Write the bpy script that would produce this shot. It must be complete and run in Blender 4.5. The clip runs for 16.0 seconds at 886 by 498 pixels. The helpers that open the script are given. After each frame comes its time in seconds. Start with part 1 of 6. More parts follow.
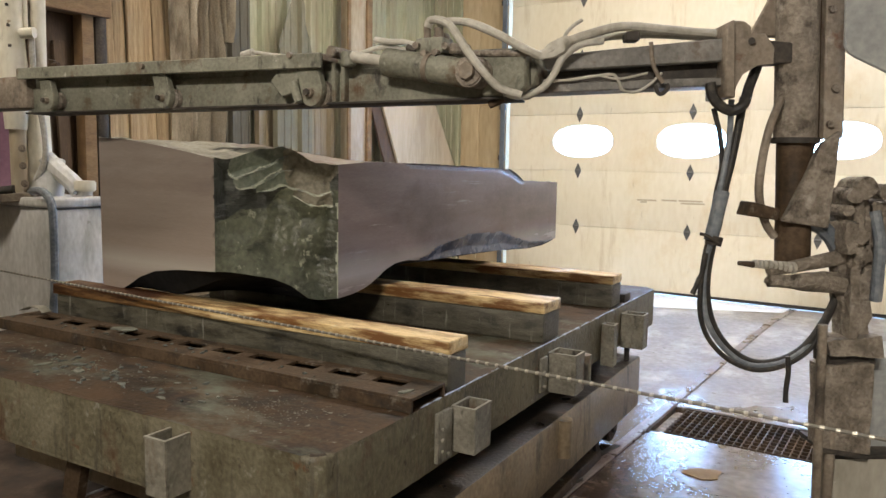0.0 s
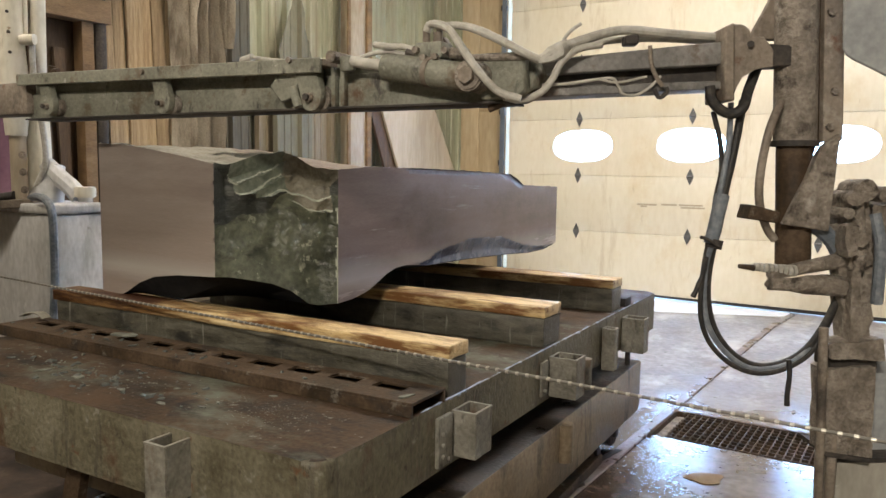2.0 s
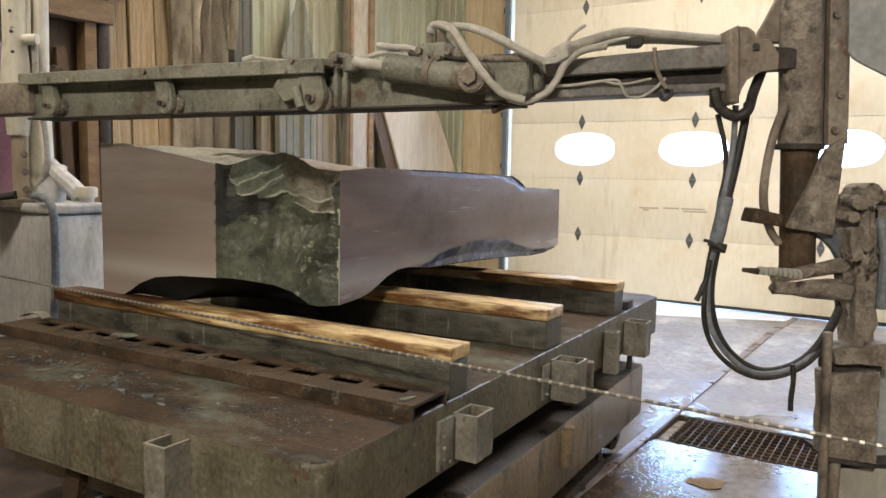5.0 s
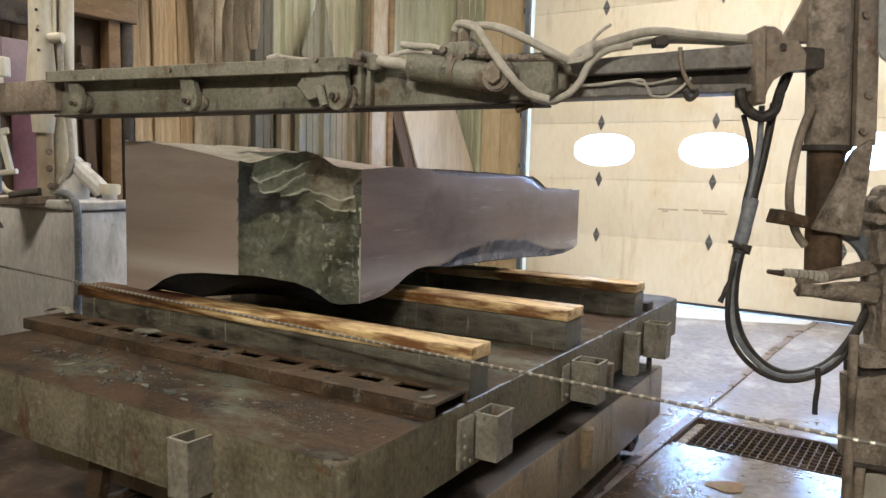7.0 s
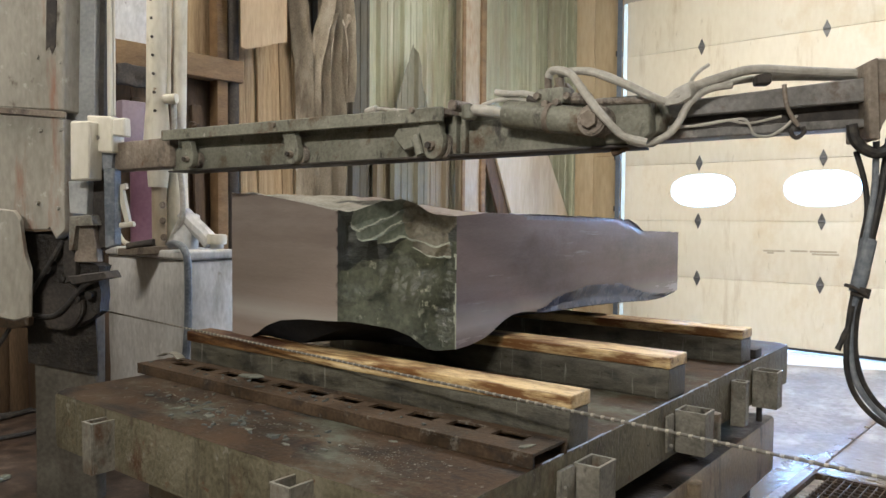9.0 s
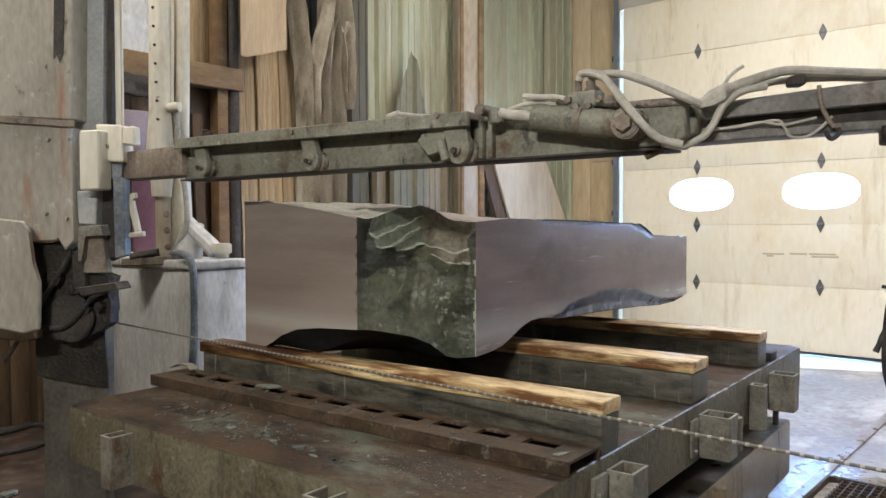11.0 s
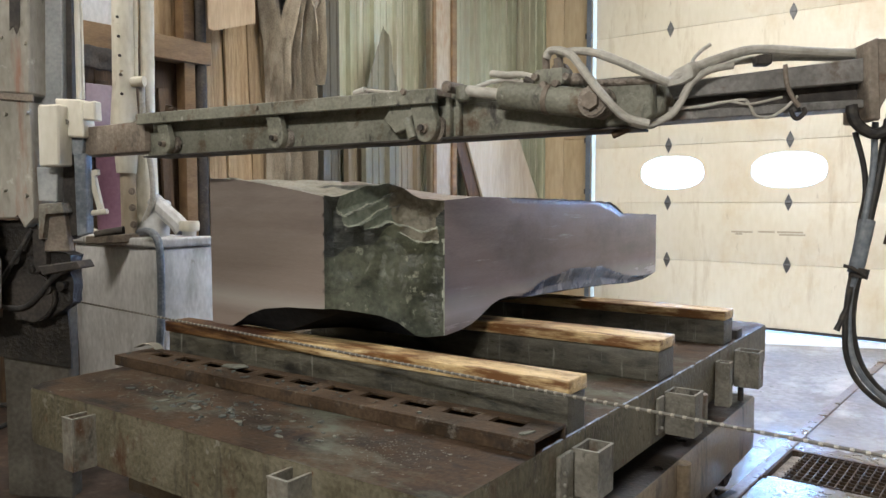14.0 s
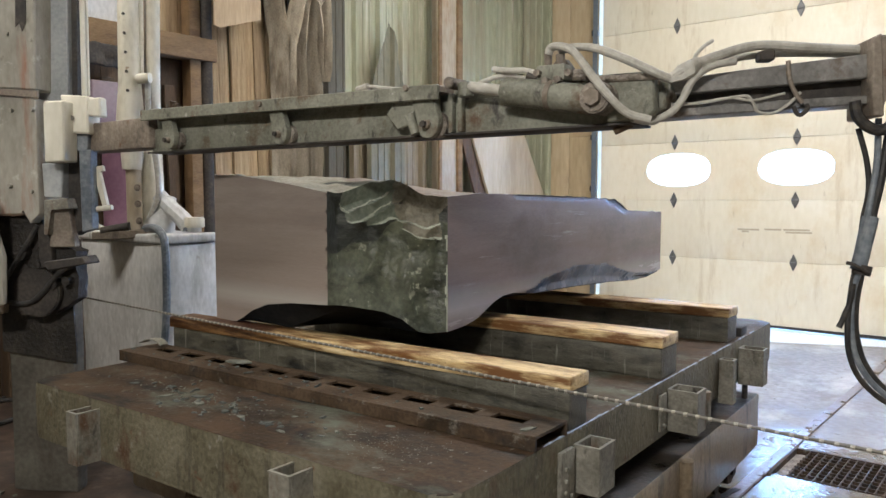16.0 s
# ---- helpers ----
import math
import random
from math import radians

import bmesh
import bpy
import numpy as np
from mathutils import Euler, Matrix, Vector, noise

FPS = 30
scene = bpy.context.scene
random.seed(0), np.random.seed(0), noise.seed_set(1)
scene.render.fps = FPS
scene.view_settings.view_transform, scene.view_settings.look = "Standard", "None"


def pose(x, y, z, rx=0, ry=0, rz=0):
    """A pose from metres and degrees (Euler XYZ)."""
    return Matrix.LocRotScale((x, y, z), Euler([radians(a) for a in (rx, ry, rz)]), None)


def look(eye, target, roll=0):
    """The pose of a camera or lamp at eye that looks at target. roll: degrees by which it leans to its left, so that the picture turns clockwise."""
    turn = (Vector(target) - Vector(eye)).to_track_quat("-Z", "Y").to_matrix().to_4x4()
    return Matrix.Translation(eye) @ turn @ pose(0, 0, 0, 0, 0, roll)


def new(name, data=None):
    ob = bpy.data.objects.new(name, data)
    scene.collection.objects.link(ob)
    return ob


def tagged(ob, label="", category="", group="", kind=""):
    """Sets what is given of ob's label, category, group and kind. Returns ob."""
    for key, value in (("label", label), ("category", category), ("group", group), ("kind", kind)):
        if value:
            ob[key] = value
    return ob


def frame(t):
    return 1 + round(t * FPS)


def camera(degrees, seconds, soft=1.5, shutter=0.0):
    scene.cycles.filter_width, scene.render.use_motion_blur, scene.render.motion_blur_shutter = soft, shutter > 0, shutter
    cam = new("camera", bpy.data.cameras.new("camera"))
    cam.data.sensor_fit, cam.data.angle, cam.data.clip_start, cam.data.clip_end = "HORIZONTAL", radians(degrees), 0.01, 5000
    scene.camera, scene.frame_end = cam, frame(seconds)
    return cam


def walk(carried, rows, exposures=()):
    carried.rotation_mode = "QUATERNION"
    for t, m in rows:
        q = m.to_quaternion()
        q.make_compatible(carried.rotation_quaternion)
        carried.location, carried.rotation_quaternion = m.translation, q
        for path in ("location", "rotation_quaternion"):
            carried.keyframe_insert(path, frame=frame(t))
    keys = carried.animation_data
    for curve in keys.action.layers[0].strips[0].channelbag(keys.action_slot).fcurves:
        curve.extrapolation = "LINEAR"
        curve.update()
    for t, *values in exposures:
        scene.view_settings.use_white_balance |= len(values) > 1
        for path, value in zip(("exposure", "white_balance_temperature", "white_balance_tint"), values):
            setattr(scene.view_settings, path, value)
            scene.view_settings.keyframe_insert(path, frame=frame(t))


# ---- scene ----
cam = camera(60.7, 16.0)
PATH = [
    (0, (-0.048, 0.056, 1.24), (-1.122, 1.729, 1.023), 1.0),
    (0.5, (-0.045, 0.056, 1.24), (-1.124, 1.728, 1.035), 0.9),
    (1, (-0.047, 0.058, 1.239), (-1.127, 1.729, 1.032), 0.8),
    (1.5, (-0.048, 0.061, 1.239), (-1.126, 1.734, 1.034), 0.9),
    (2, (-0.048, 0.058, 1.237), (-1.124, 1.732, 1.034), 0.8),
    (2.5, (-0.052, 0.058, 1.234), (-1.128, 1.732, 1.032), 1.0),
    (3, (-0.051, 0.06, 1.237), (-1.123, 1.737, 1.038), 1.1),
    (3.5, (-0.052, 0.059, 1.236), (-1.125, 1.735, 1.037), 1.1),
    (4, (-0.053, 0.065, 1.235), (-1.129, 1.739, 1.038), 1.1),
    (6.5, (-0.062, 0.062, 1.233), (-1.152, 1.726, 1.034), 1.4),
    (7, (-0.066, 0.055, 1.231), (-1.181, 1.703, 1.034), 1.5),
    (7.5, (-0.07, 0.05, 1.232), (-1.208, 1.678, 0.998), 2.2),
    (8, (-0.075, 0.048, 1.229), (-1.286, 1.625, 1.014), 1.5),
    (8.5, (-0.074, 0.041, 1.234), (-1.362, 1.566, 1.101), 0.7),
    (9, (-0.073, 0.052, 1.234), (-1.389, 1.556, 1.151), 0.4),
    (9.2, (-0.079, 0.051, 1.234), (-1.393, 1.557, 1.177), 0.1),
    (11.3, (-0.166, 0.005, 1.231), (-1.459, 1.53, 1.159), -0.2),
    (11.5, (-0.165, 0.007, 1.238), (-1.45, 1.536, 1.152), -0.3),
    (12, (-0.16, 0.018, 1.238), (-1.395, 1.587, 1.131), -0.7),
    (12.5, (-0.153, 0.024, 1.233), (-1.376, 1.602, 1.119), -0.3),
    (13, (-0.157, 0.028, 1.235), (-1.384, 1.603, 1.11), -0.3),
    (13.5, (-0.157, 0.033, 1.237), (-1.394, 1.599, 1.112), -0.3),
    (14, (-0.159, 0.033, 1.235), (-1.402, 1.595, 1.11), -0.1),
    (14.5, (-0.158, 0.032, 1.231), (-1.406, 1.59, 1.106), 0.0),
    (15, (-0.158, 0.03, 1.233), (-1.415, 1.58, 1.105), 0.0),
    (15.5, (-0.157, 0.032, 1.236), (-1.416, 1.581, 1.101), 0.1),
    (16, (-0.149, 0.039, 1.232), (-1.405, 1.59, 1.1), -0.0),
]
walk(cam, [(t, look(eye, target, roll)) for t, eye, target, roll in PATH], exposures=[(0.0, 0.0, 6150, 10), (6.5, 0.0, 6150, 10), (9.0, 0.0, 5700, 9), (16.0, 0.0, 5580, 9)])

# ---------------------------------------------------------------- light
world = bpy.data.worlds.new("world")
scene.world = world
world.use_nodes = True
wn = world.node_tree
sky = wn.nodes.new("ShaderNodeTexSky")
sky.sky_type = "NISHITA"
sky.sun_disc = False
sky.sun_elevation, sky.sun_rotation = radians(35), radians(200)
wn.nodes["Background"].inputs[1].default_value = 0.12
wn.links.new(sky.outputs[0], wn.nodes["Background"].inputs[0])


def area_lamp(name, at, target, sx, sy, watts, colour):
    d = bpy.data.lights.new(name, "AREA")
    d.shape, d.size, d.size_y, d.energy, d.color = "RECTANGLE", sx, sy, watts, colour
    ob = new(name, d)
    ob.matrix_basis = look(at, target)
    return ob


WARM = (1.0, 0.92, 0.875)
area_lamp("work_lamp", (0.15, -2.2, 3.2), (-1.5, 1.5, 0.7), 1.0, 0.16, 165, (1.0, 0.875, 0.71))
area_lamp("ceiling_lamp", (-2.7, 4.9, 4.3), (-3.3, 5.4, 0), 2.4, 0.3, 108, (1.0, 0.84, 0.62))
area_lamp("ceiling_lamp", (-0.2, 4.6, 4.3), (-0.4, 6.2, 0), 2.4, 0.3, 185, WARM)
area_lamp("ceiling_lamp", (-3.9, 0.4, 4.3), (-4.2, 1.8, 0.8), 1.6, 0.3, 106, (1.0, 0.86, 0.68))
BLUE = (0.34, 0.58, 1.0)
for wx in (-3.30, -2.13, -0.80):
    area_lamp("window_daylight", (wx, 7.932, 1.54), (wx, 5.0, 1.54), 0.66, 0.33, 25, BLUE).data.shape = "ELLIPSE"

# ---------------------------------------------------------------- materials


def material(name, colours, scale=6.0, fine=60.0, rough=(0.5, 0.8), metal=0.0, bump=0.25, stretch=(1, 1, 1),
             spots=None, spot_scale=3.0, spot_at=(0.55, 0.7), spec=0.5, fine_mix=0.35, per_object=0.0, bump_distance=0.01,
             layers=(), level=None, soak=None):
    """Three colours mixed by coarse and fine noise, spots of another colour, noise-driven gloss and relief."""
    m = bpy.data.materials.new(name)
    m.use_nodes = True
    n, l = m.node_tree.nodes, m.node_tree.links
    b = n["Principled BSDF"]
    co = n.new("ShaderNodeTexCoord")
    mp = n.new("ShaderNodeMapping")
    mp.inputs["Scale"].default_value = stretch
    l.new(co.outputs["Object"], mp.inputs[0])
    big = n.new("ShaderNodeTexNoise")
    big.inputs["Scale"].default_value, big.inputs["Detail"].default_value, big.inputs["Roughness"].default_value = scale, 6, 0.62
    small = n.new("ShaderNodeTexNoise")
    small.inputs["Scale"].default_value, small.inputs["Detail"].default_value = fine, 4
    l.new(mp.outputs[0], big.inputs[0])
    l.new(mp.outputs[0], small.inputs[0])
    mix = n.new("ShaderNodeMix")
    mix.inputs[0].default_value = fine_mix
    l.new(big.outputs[0], mix.inputs[2])
    l.new(small.outputs[0], mix.inputs[3])
    ramp = n.new("ShaderNodeValToRGB")
    ramp.color_ramp.elements[0].position, ramp.color_ramp.elements[1].position = 0.36, 0.64
    ramp.color_ramp.elements[0].color = (*colours[0], 1)
    ramp.color_ramp.elements[1].color = (*colours[-1], 1)
    if len(colours) > 2:
        e = ramp.color_ramp.elements.new(0.5)
        e.color = (*colours[1], 1)
    l.new(mix.outputs[0], ramp.inputs[0])
    out = ramp.outputs[0]
    if spots:
        sp = n.new("ShaderNodeTexNoise")
        sp.inputs["Scale"].default_value, sp.inputs["Detail"].default_value, sp.inputs["Roughness"].default_value = spot_scale, 8, 0.7
        l.new(mp.outputs[0], sp.inputs[0])
        sr = n.new("ShaderNodeMapRange")
        sr.inputs[1].default_value, sr.inputs[2].default_value = spot_at
        l.new(sp.outputs[0], sr.inputs[0])
        sm = n.new("ShaderNodeMix")
        sm.data_type = "RGBA"
        sm.inputs[7].default_value = (*spots, 1)
        l.new(sr.outputs[0], sm.inputs[0])
        l.new(out, sm.inputs[6])
        out = sm.outputs[2]
    for hue, l_scale, lo, hi, l_stretch in layers:
        lm = n.new("ShaderNodeMapping")
        lm.inputs["Scale"].default_value = l_stretch
        lm.inputs["Location"].default_value = (lo * 7, hi * 5, l_scale)
        l.new(co.outputs["Object"], lm.inputs[0])
        ln = n.new("ShaderNodeTexNoise")
        ln.inputs["Scale"].default_value, ln.inputs["Detail"].default_value, ln.inputs["Roughness"].default_value = l_scale, 8, 0.68
        l.new(lm.outputs[0], ln.inputs[0])
        lr = n.new("ShaderNodeMapRange")
        lr.inputs[1].default_value, lr.inputs[2].default_value = lo, hi
        l.new(ln.outputs[0], lr.inputs[0])
        lx = n.new("ShaderNodeMix")
        lx.data_type = "RGBA"
        lx.inputs[7].default_value = (*hue, 1)
        l.new(lr.outputs[0], lx.inputs[0])
        l.new(out, lx.inputs[6])
        out = lx.outputs[2]
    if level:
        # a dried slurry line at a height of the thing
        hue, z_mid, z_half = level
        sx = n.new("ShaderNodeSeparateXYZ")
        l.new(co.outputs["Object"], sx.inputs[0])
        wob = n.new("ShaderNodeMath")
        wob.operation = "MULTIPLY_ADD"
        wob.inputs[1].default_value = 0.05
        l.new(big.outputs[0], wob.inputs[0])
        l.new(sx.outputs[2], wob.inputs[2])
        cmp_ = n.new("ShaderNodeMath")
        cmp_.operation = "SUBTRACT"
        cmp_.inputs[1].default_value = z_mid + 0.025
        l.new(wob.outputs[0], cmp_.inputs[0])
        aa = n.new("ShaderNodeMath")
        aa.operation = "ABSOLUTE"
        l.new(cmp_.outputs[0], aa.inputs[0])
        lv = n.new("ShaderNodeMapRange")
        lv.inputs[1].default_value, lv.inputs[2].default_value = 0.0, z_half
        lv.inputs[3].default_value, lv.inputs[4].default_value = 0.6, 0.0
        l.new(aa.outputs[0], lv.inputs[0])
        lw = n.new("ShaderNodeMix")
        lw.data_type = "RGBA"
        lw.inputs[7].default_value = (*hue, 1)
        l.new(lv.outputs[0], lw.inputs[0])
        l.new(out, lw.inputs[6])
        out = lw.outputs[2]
    if soak:
        # the end of the thing that has stood in water
        hue, x_edge, x_half, amount = soak
        kx = n.new("ShaderNodeSeparateXYZ")
        l.new(co.outputs["Object"], kx.inputs[0])
        kw = n.new("ShaderNodeMath")
        kw.operation = "MULTIPLY_ADD"
        kw.inputs[1].default_value = 0.9
        l.new(big.outputs[0], kw.inputs[0])
        l.new(kx.outputs[0], kw.inputs[2])
        kr = n.new("ShaderNodeMapRange")
        kr.inputs[1].default_value, kr.inputs[2].default_value = x_edge + 0.45 - x_half, x_edge + 0.45 + x_half
        kr.inputs[3].default_value, kr.inputs[4].default_value = amount, 0.0
        l.new(kw.outputs[0], kr.inputs[0])
        km = n.new("ShaderNodeMix")
        km.data_type, km.blend_type = "RGBA", "MULTIPLY"
        km.inputs[7].default_value = (*hue, 1)
        l.new(kr.outputs[0], km.inputs[0])
        l.new(out, km.inputs[6])
        out = km.outputs[2]
    if per_object:
        oi = n.new("ShaderNodeObjectInfo")
        mr = n.new("ShaderNodeMapRange")
        mr.inputs[3].default_value, mr.inputs[4].default_value = 1 - per_object, 1 + per_object
        l.new(oi.outputs["Random"], mr.inputs[0])
        hs = n.new("ShaderNodeHueSaturation")
        l.new(mr.outputs[0], hs.inputs["Value"])
        l.new(out, hs.inputs["Color"])
        out = hs.outputs[0]
    l.new(out, b.inputs["Base Color"])
    rr = n.new("ShaderNodeMapRange")
    rr.inputs[1].default_value, rr.inputs[2].default_value = 0.3, 0.7
    rr.inputs[3].default_value, rr.inputs[4].default_value = rough
    l.new(big.outputs[0], rr.inputs[0])
    l.new(rr.outputs[0], b.inputs["Roughness"])
    b.inputs["Metallic"].default_value = metal
    b.inputs["Specular IOR Level"].default_value = spec
    if bump:
        bp = n.new("ShaderNodeBump")
        bp.inputs["Strength"].default_value, bp.inputs["Distance"].default_value = bump, bump_distance
        l.new(mix.outputs[0], bp.inputs["Height"])
        l.new(bp.outputs[0], b.inputs["Normal"])
    return m


def glow(name, colour, strength):
    m = bpy.data.materials.new(name)
    m.use_nodes = True
    b = m.node_tree.nodes["Principled BSDF"]
    b.inputs["Base Color"].default_value = (0.8, 0.8, 0.8, 1)
    b.inputs["Emission Color"].default_value = (*colour, 1)
    b.inputs["Emission Strength"].default_value = strength
    return m


M_cart = material("cart_paint", [(0.056, 0.047, 0.027), (0.118, 0.105, 0.066), (0.175, 0.157, 0.107)], 5, 75, (0.4, 0.75), 0.0, 0.9, stretch=(1, 1, 0.8),
                  layers=[((0.075, 0.04, 0.02), 8, 0.56, 0.68, (1, 1, 0.6)), ((0.025, 0.022, 0.018), 5, 0.55, 0.70, (2.5, 2.5, 0.35)), ((0.23, 0.22, 0.18), 22, 0.60, 0.70, (1, 1, 1)), ((0.035, 0.028, 0.018), 30, 0.60, 0.68, (1, 1, 0.8)), ((0.11, 0.052, 0.022), 14, 0.62, 0.70, (1, 1, 1))])
M_rusttop = material("rusty_top", [(0.018, 0.011, 0.006), (0.045, 0.027, 0.014), (0.074, 0.046, 0.026)], 6, 80, (0.45, 0.8), 0.0, 0.5, spec=0.3,
                     layers=[((0.013, 0.011, 0.010), 3.0, 0.50, 0.62, (1, 2.2, 1)), ((0.105, 0.112, 0.086), 2.6, 0.53, 0.66, (1, 1.6, 1)), ((0.066, 0.037, 0.019), 7, 0.53, 0.68, (1, 1, 1)), ((0.20, 0.205, 0.175), 34, 0.62, 0.70, (1, 1, 1))])
M_rust = material("rusty_steel", [(0.026, 0.018, 0.010), (0.057, 0.036, 0.020), (0.098, 0.067, 0.041)], 7, 80, (0.5, 0.8), 0.0, 0.45, spec=0.3,
                  layers=[((0.022, 0.018, 0.015), 6, 0.54, 0.66, (1, 1, 1)), ((0.19, 0.175, 0.145), 14, 0.60, 0.72, (1, 1, 1))])
# Wet steel edge; the blue it reflects is put into its colour.
M_wetglint = material("wet_edge_glint", [(0.12, 0.14, 0.17), (0.24, 0.27, 0.33)], 40, 260, (0.15, 0.40), 0.6, 1.0)
M_lower = material("frame_steel", [(0.115, 0.085, 0.052), (0.195, 0.15, 0.097), (0.285, 0.228, 0.155)], 3.5, 60, (0.28, 0.55), 0.0, 0.3,
                   layers=[((0.035, 0.03, 0.025), 3.5, 0.54, 0.66, (2, 2, 0.6)), ((0.22, 0.20, 0.16), 3, 0.58, 0.74, (1, 1, 1)), ((0.10, 0.05, 0.022), 9, 0.60, 0.70, (1, 1, 0.5))])
# Wet grime, darkened further for the shade the deck throws on the ledge.
M_ledgeshade = material("ledge_grime_shade", [(0.012, 0.010, 0.008), (0.028, 0.023, 0.018), (0.055, 0.046, 0.036)], 9, 80, (0.25, 0.6), 0.0, 0.7, layers=[((0.10, 0.055, 0.03), 5, 0.56, 0.68, (1, 1, 1))])
M_tube = material("tube_steel", [(0.105, 0.098, 0.078), (0.19, 0.178, 0.145), (0.28, 0.265, 0.22)], 9, 90, (0.4, 0.7), 0.0, 0.4,
                  layers=[((0.10, 0.055, 0.028), 10, 0.53, 0.66, (1, 1, 0.5)), ((0.04, 0.034, 0.027), 14, 0.58, 0.68, (1, 1, 0.4)), ((0.33, 0.32, 0.28), 30, 0.60, 0.70, (1, 1, 1))])
M_edge = material("worn_rim", [(0.16, 0.15, 0.12), (0.26, 0.25, 0.21)], 9, 80, (0.4, 0.7), 0.0, 0.2)
M_pine = material("pine", [(0.46, 0.30, 0.12), (0.64, 0.48, 0.24), (0.76, 0.62, 0.37)], 4, 30, (0.35, 0.6), 0.0, 0.25, stretch=(1.2, 14, 14),
                  layers=[((0.16, 0.072, 0.022), 3.0, 0.46, 0.58, (1.0, 3.0, 6)), ((0.06, 0.035, 0.015), 9, 0.64, 0.72, (0.8, 3, 4)), ((0.22, 0.12, 0.04), 26, 0.62, 0.68, (1, 1, 1))])
M_pinewet = material("half_wet_pine", [(0.46, 0.30, 0.12), (0.64, 0.48, 0.24), (0.76, 0.62, 0.37)], 4, 30, (0.35, 0.6), 0.0, 0.25, stretch=(1.2, 14, 14), soak=((0.22, 0.14, 0.08), -0.14, 0.18, 0.94),
                     layers=[((0.16, 0.072, 0.022), 3.0, 0.46, 0.58, (1.0, 3.0, 6)), ((0.06, 0.035, 0.015), 9, 0.64, 0.72, (0.8, 3, 4)), ((0.22, 0.12, 0.04), 26, 0.62, 0.68, (1, 1, 1))])
M_beam = material("beam_wood", [(0.042, 0.038, 0.027), (0.078, 0.072, 0.053), (0.125, 0.117, 0.090)], 5, 50, (0.25, 0.65), 0.0, 0.5, stretch=(2.2, 9, 9),
                  layers=[((0.018, 0.017, 0.015), 5, 0.52, 0.66, (1.2, 1, 3)), ((0.25, 0.245, 0.21), 6, 0.60, 0.70, (6, 6, 0.5))])
M_stone = material("sawn_stone", [(0.205, 0.165, 0.140), (0.25, 0.205, 0.176), (0.295, 0.25, 0.218)], 2.2, 120, (0.34, 0.5), 0.0, 0.06, stretch=(0.25, 0.25, 5.0), fine_mix=0.25,
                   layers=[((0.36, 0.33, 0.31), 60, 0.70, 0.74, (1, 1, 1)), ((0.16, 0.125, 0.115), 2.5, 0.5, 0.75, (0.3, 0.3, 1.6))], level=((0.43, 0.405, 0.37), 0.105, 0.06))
M_stoneface = material("polished_stone", [(0.13, 0.098, 0.096), (0.165, 0.126, 0.124), (0.21, 0.165, 0.162)], 2.0, 120, (0.16, 0.30), 0.0, 0.05, stretch=(0.3, 0.3, 3.0), fine_mix=0.2,
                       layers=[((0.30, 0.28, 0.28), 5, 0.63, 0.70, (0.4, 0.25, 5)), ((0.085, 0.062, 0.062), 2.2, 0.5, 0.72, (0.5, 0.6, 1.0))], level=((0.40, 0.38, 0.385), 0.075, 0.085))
M_shell = material("spalled_shell", [(0.055, 0.065, 0.047), (0.11, 0.124, 0.092), (0.175, 0.19, 0.145)], 9, 70, (0.4, 0.65), 0.0, 0.7, bump_distance=0.015)
M_brownface = material("brown_fracture", [(0.07, 0.062, 0.042), (0.145, 0.13, 0.092), (0.23, 0.21, 0.155)], 16, 70, (0.35, 0.6), 0.0, 0.9, bump_distance=0.02)
M_chipface = material("chipped_edge", [(0.05, 0.042, 0.046), (0.085, 0.072, 0.08), (0.13, 0.115, 0.125)], 14, 60, (0.35, 0.55), 0.0, 0.6)
M_blackface = material("dark_fracture", [(0.012, 0.013, 0.011), (0.030, 0.032, 0.026), (0.065, 0.07, 0.055)], 12, 70, (0.3, 0.55), 0.0, 0.8, bump_distance=0.015, stretch=(1, 1, 3))
# Wet stone whose colour carries the blue reflection of the windows.
M_wetsheen = material("wet_edge_sheen", [(0.075, 0.085, 0.125), (0.115, 0.135, 0.20), (0.16, 0.19, 0.28)], 9, 60, (0.16, 0.36), 0.0, 0.5, bump_distance=0.012, spec=0.8)
M_broken = material("broken_stone", [(0.028, 0.032, 0.021), (0.075, 0.082, 0.055), (0.145, 0.150, 0.103)], 5, 60, (0.25, 0.55), 0.0, 0.9, bump_distance=0.02,
                    layers=[((0.18, 0.185, 0.122), 3.2, 0.49, 0.70, (1, 1, 1)), ((0.34, 0.345, 0.265), 16, 0.605, 0.66, (1, 1, 0.8)), ((0.018, 0.020, 0.014), 6, 0.55, 0.68, (1, 1, 2.2))])
# Pale chipped stone, with the light that ledges catch painted in.
M_ledge = material("pale_spalled_rim", [(0.30, 0.315, 0.245), (0.44, 0.455, 0.37)], 20, 80, (0.5, 0.8), 0.0, 0.4)
M_swing = material("swing_steel", [(0.10, 0.095, 0.088), (0.165, 0.158, 0.146), (0.25, 0.24, 0.225)], 8, 90, (0.4, 0.7), 0.1, 0.4,
                   layers=[((0.10, 0.06, 0.035), 6, 0.57, 0.68, (1, 1, 1)), ((0.04, 0.037, 0.034), 9, 0.56, 0.68, (1, 1, 0.6)), ((0.36, 0.345, 0.31), 14, 0.60, 0.72, (1, 1, 1))])
# Pale blue for the glint along the deck edge, put in as colour.
M_glintline = material("glint_line", [(0.22, 0.27, 0.37), (0.52, 0.60, 0.75)], 25, 120, (0.08, 0.2), 0.0, 0.6, spec=0.8)
M_brokentop = material("broken_top", [(0.20, 0.185, 0.145), (0.31, 0.295, 0.24), (0.42, 0.40, 0.345)], 8, 60, (0.5, 0.8), 0.0, 0.6, bump_distance=0.02)
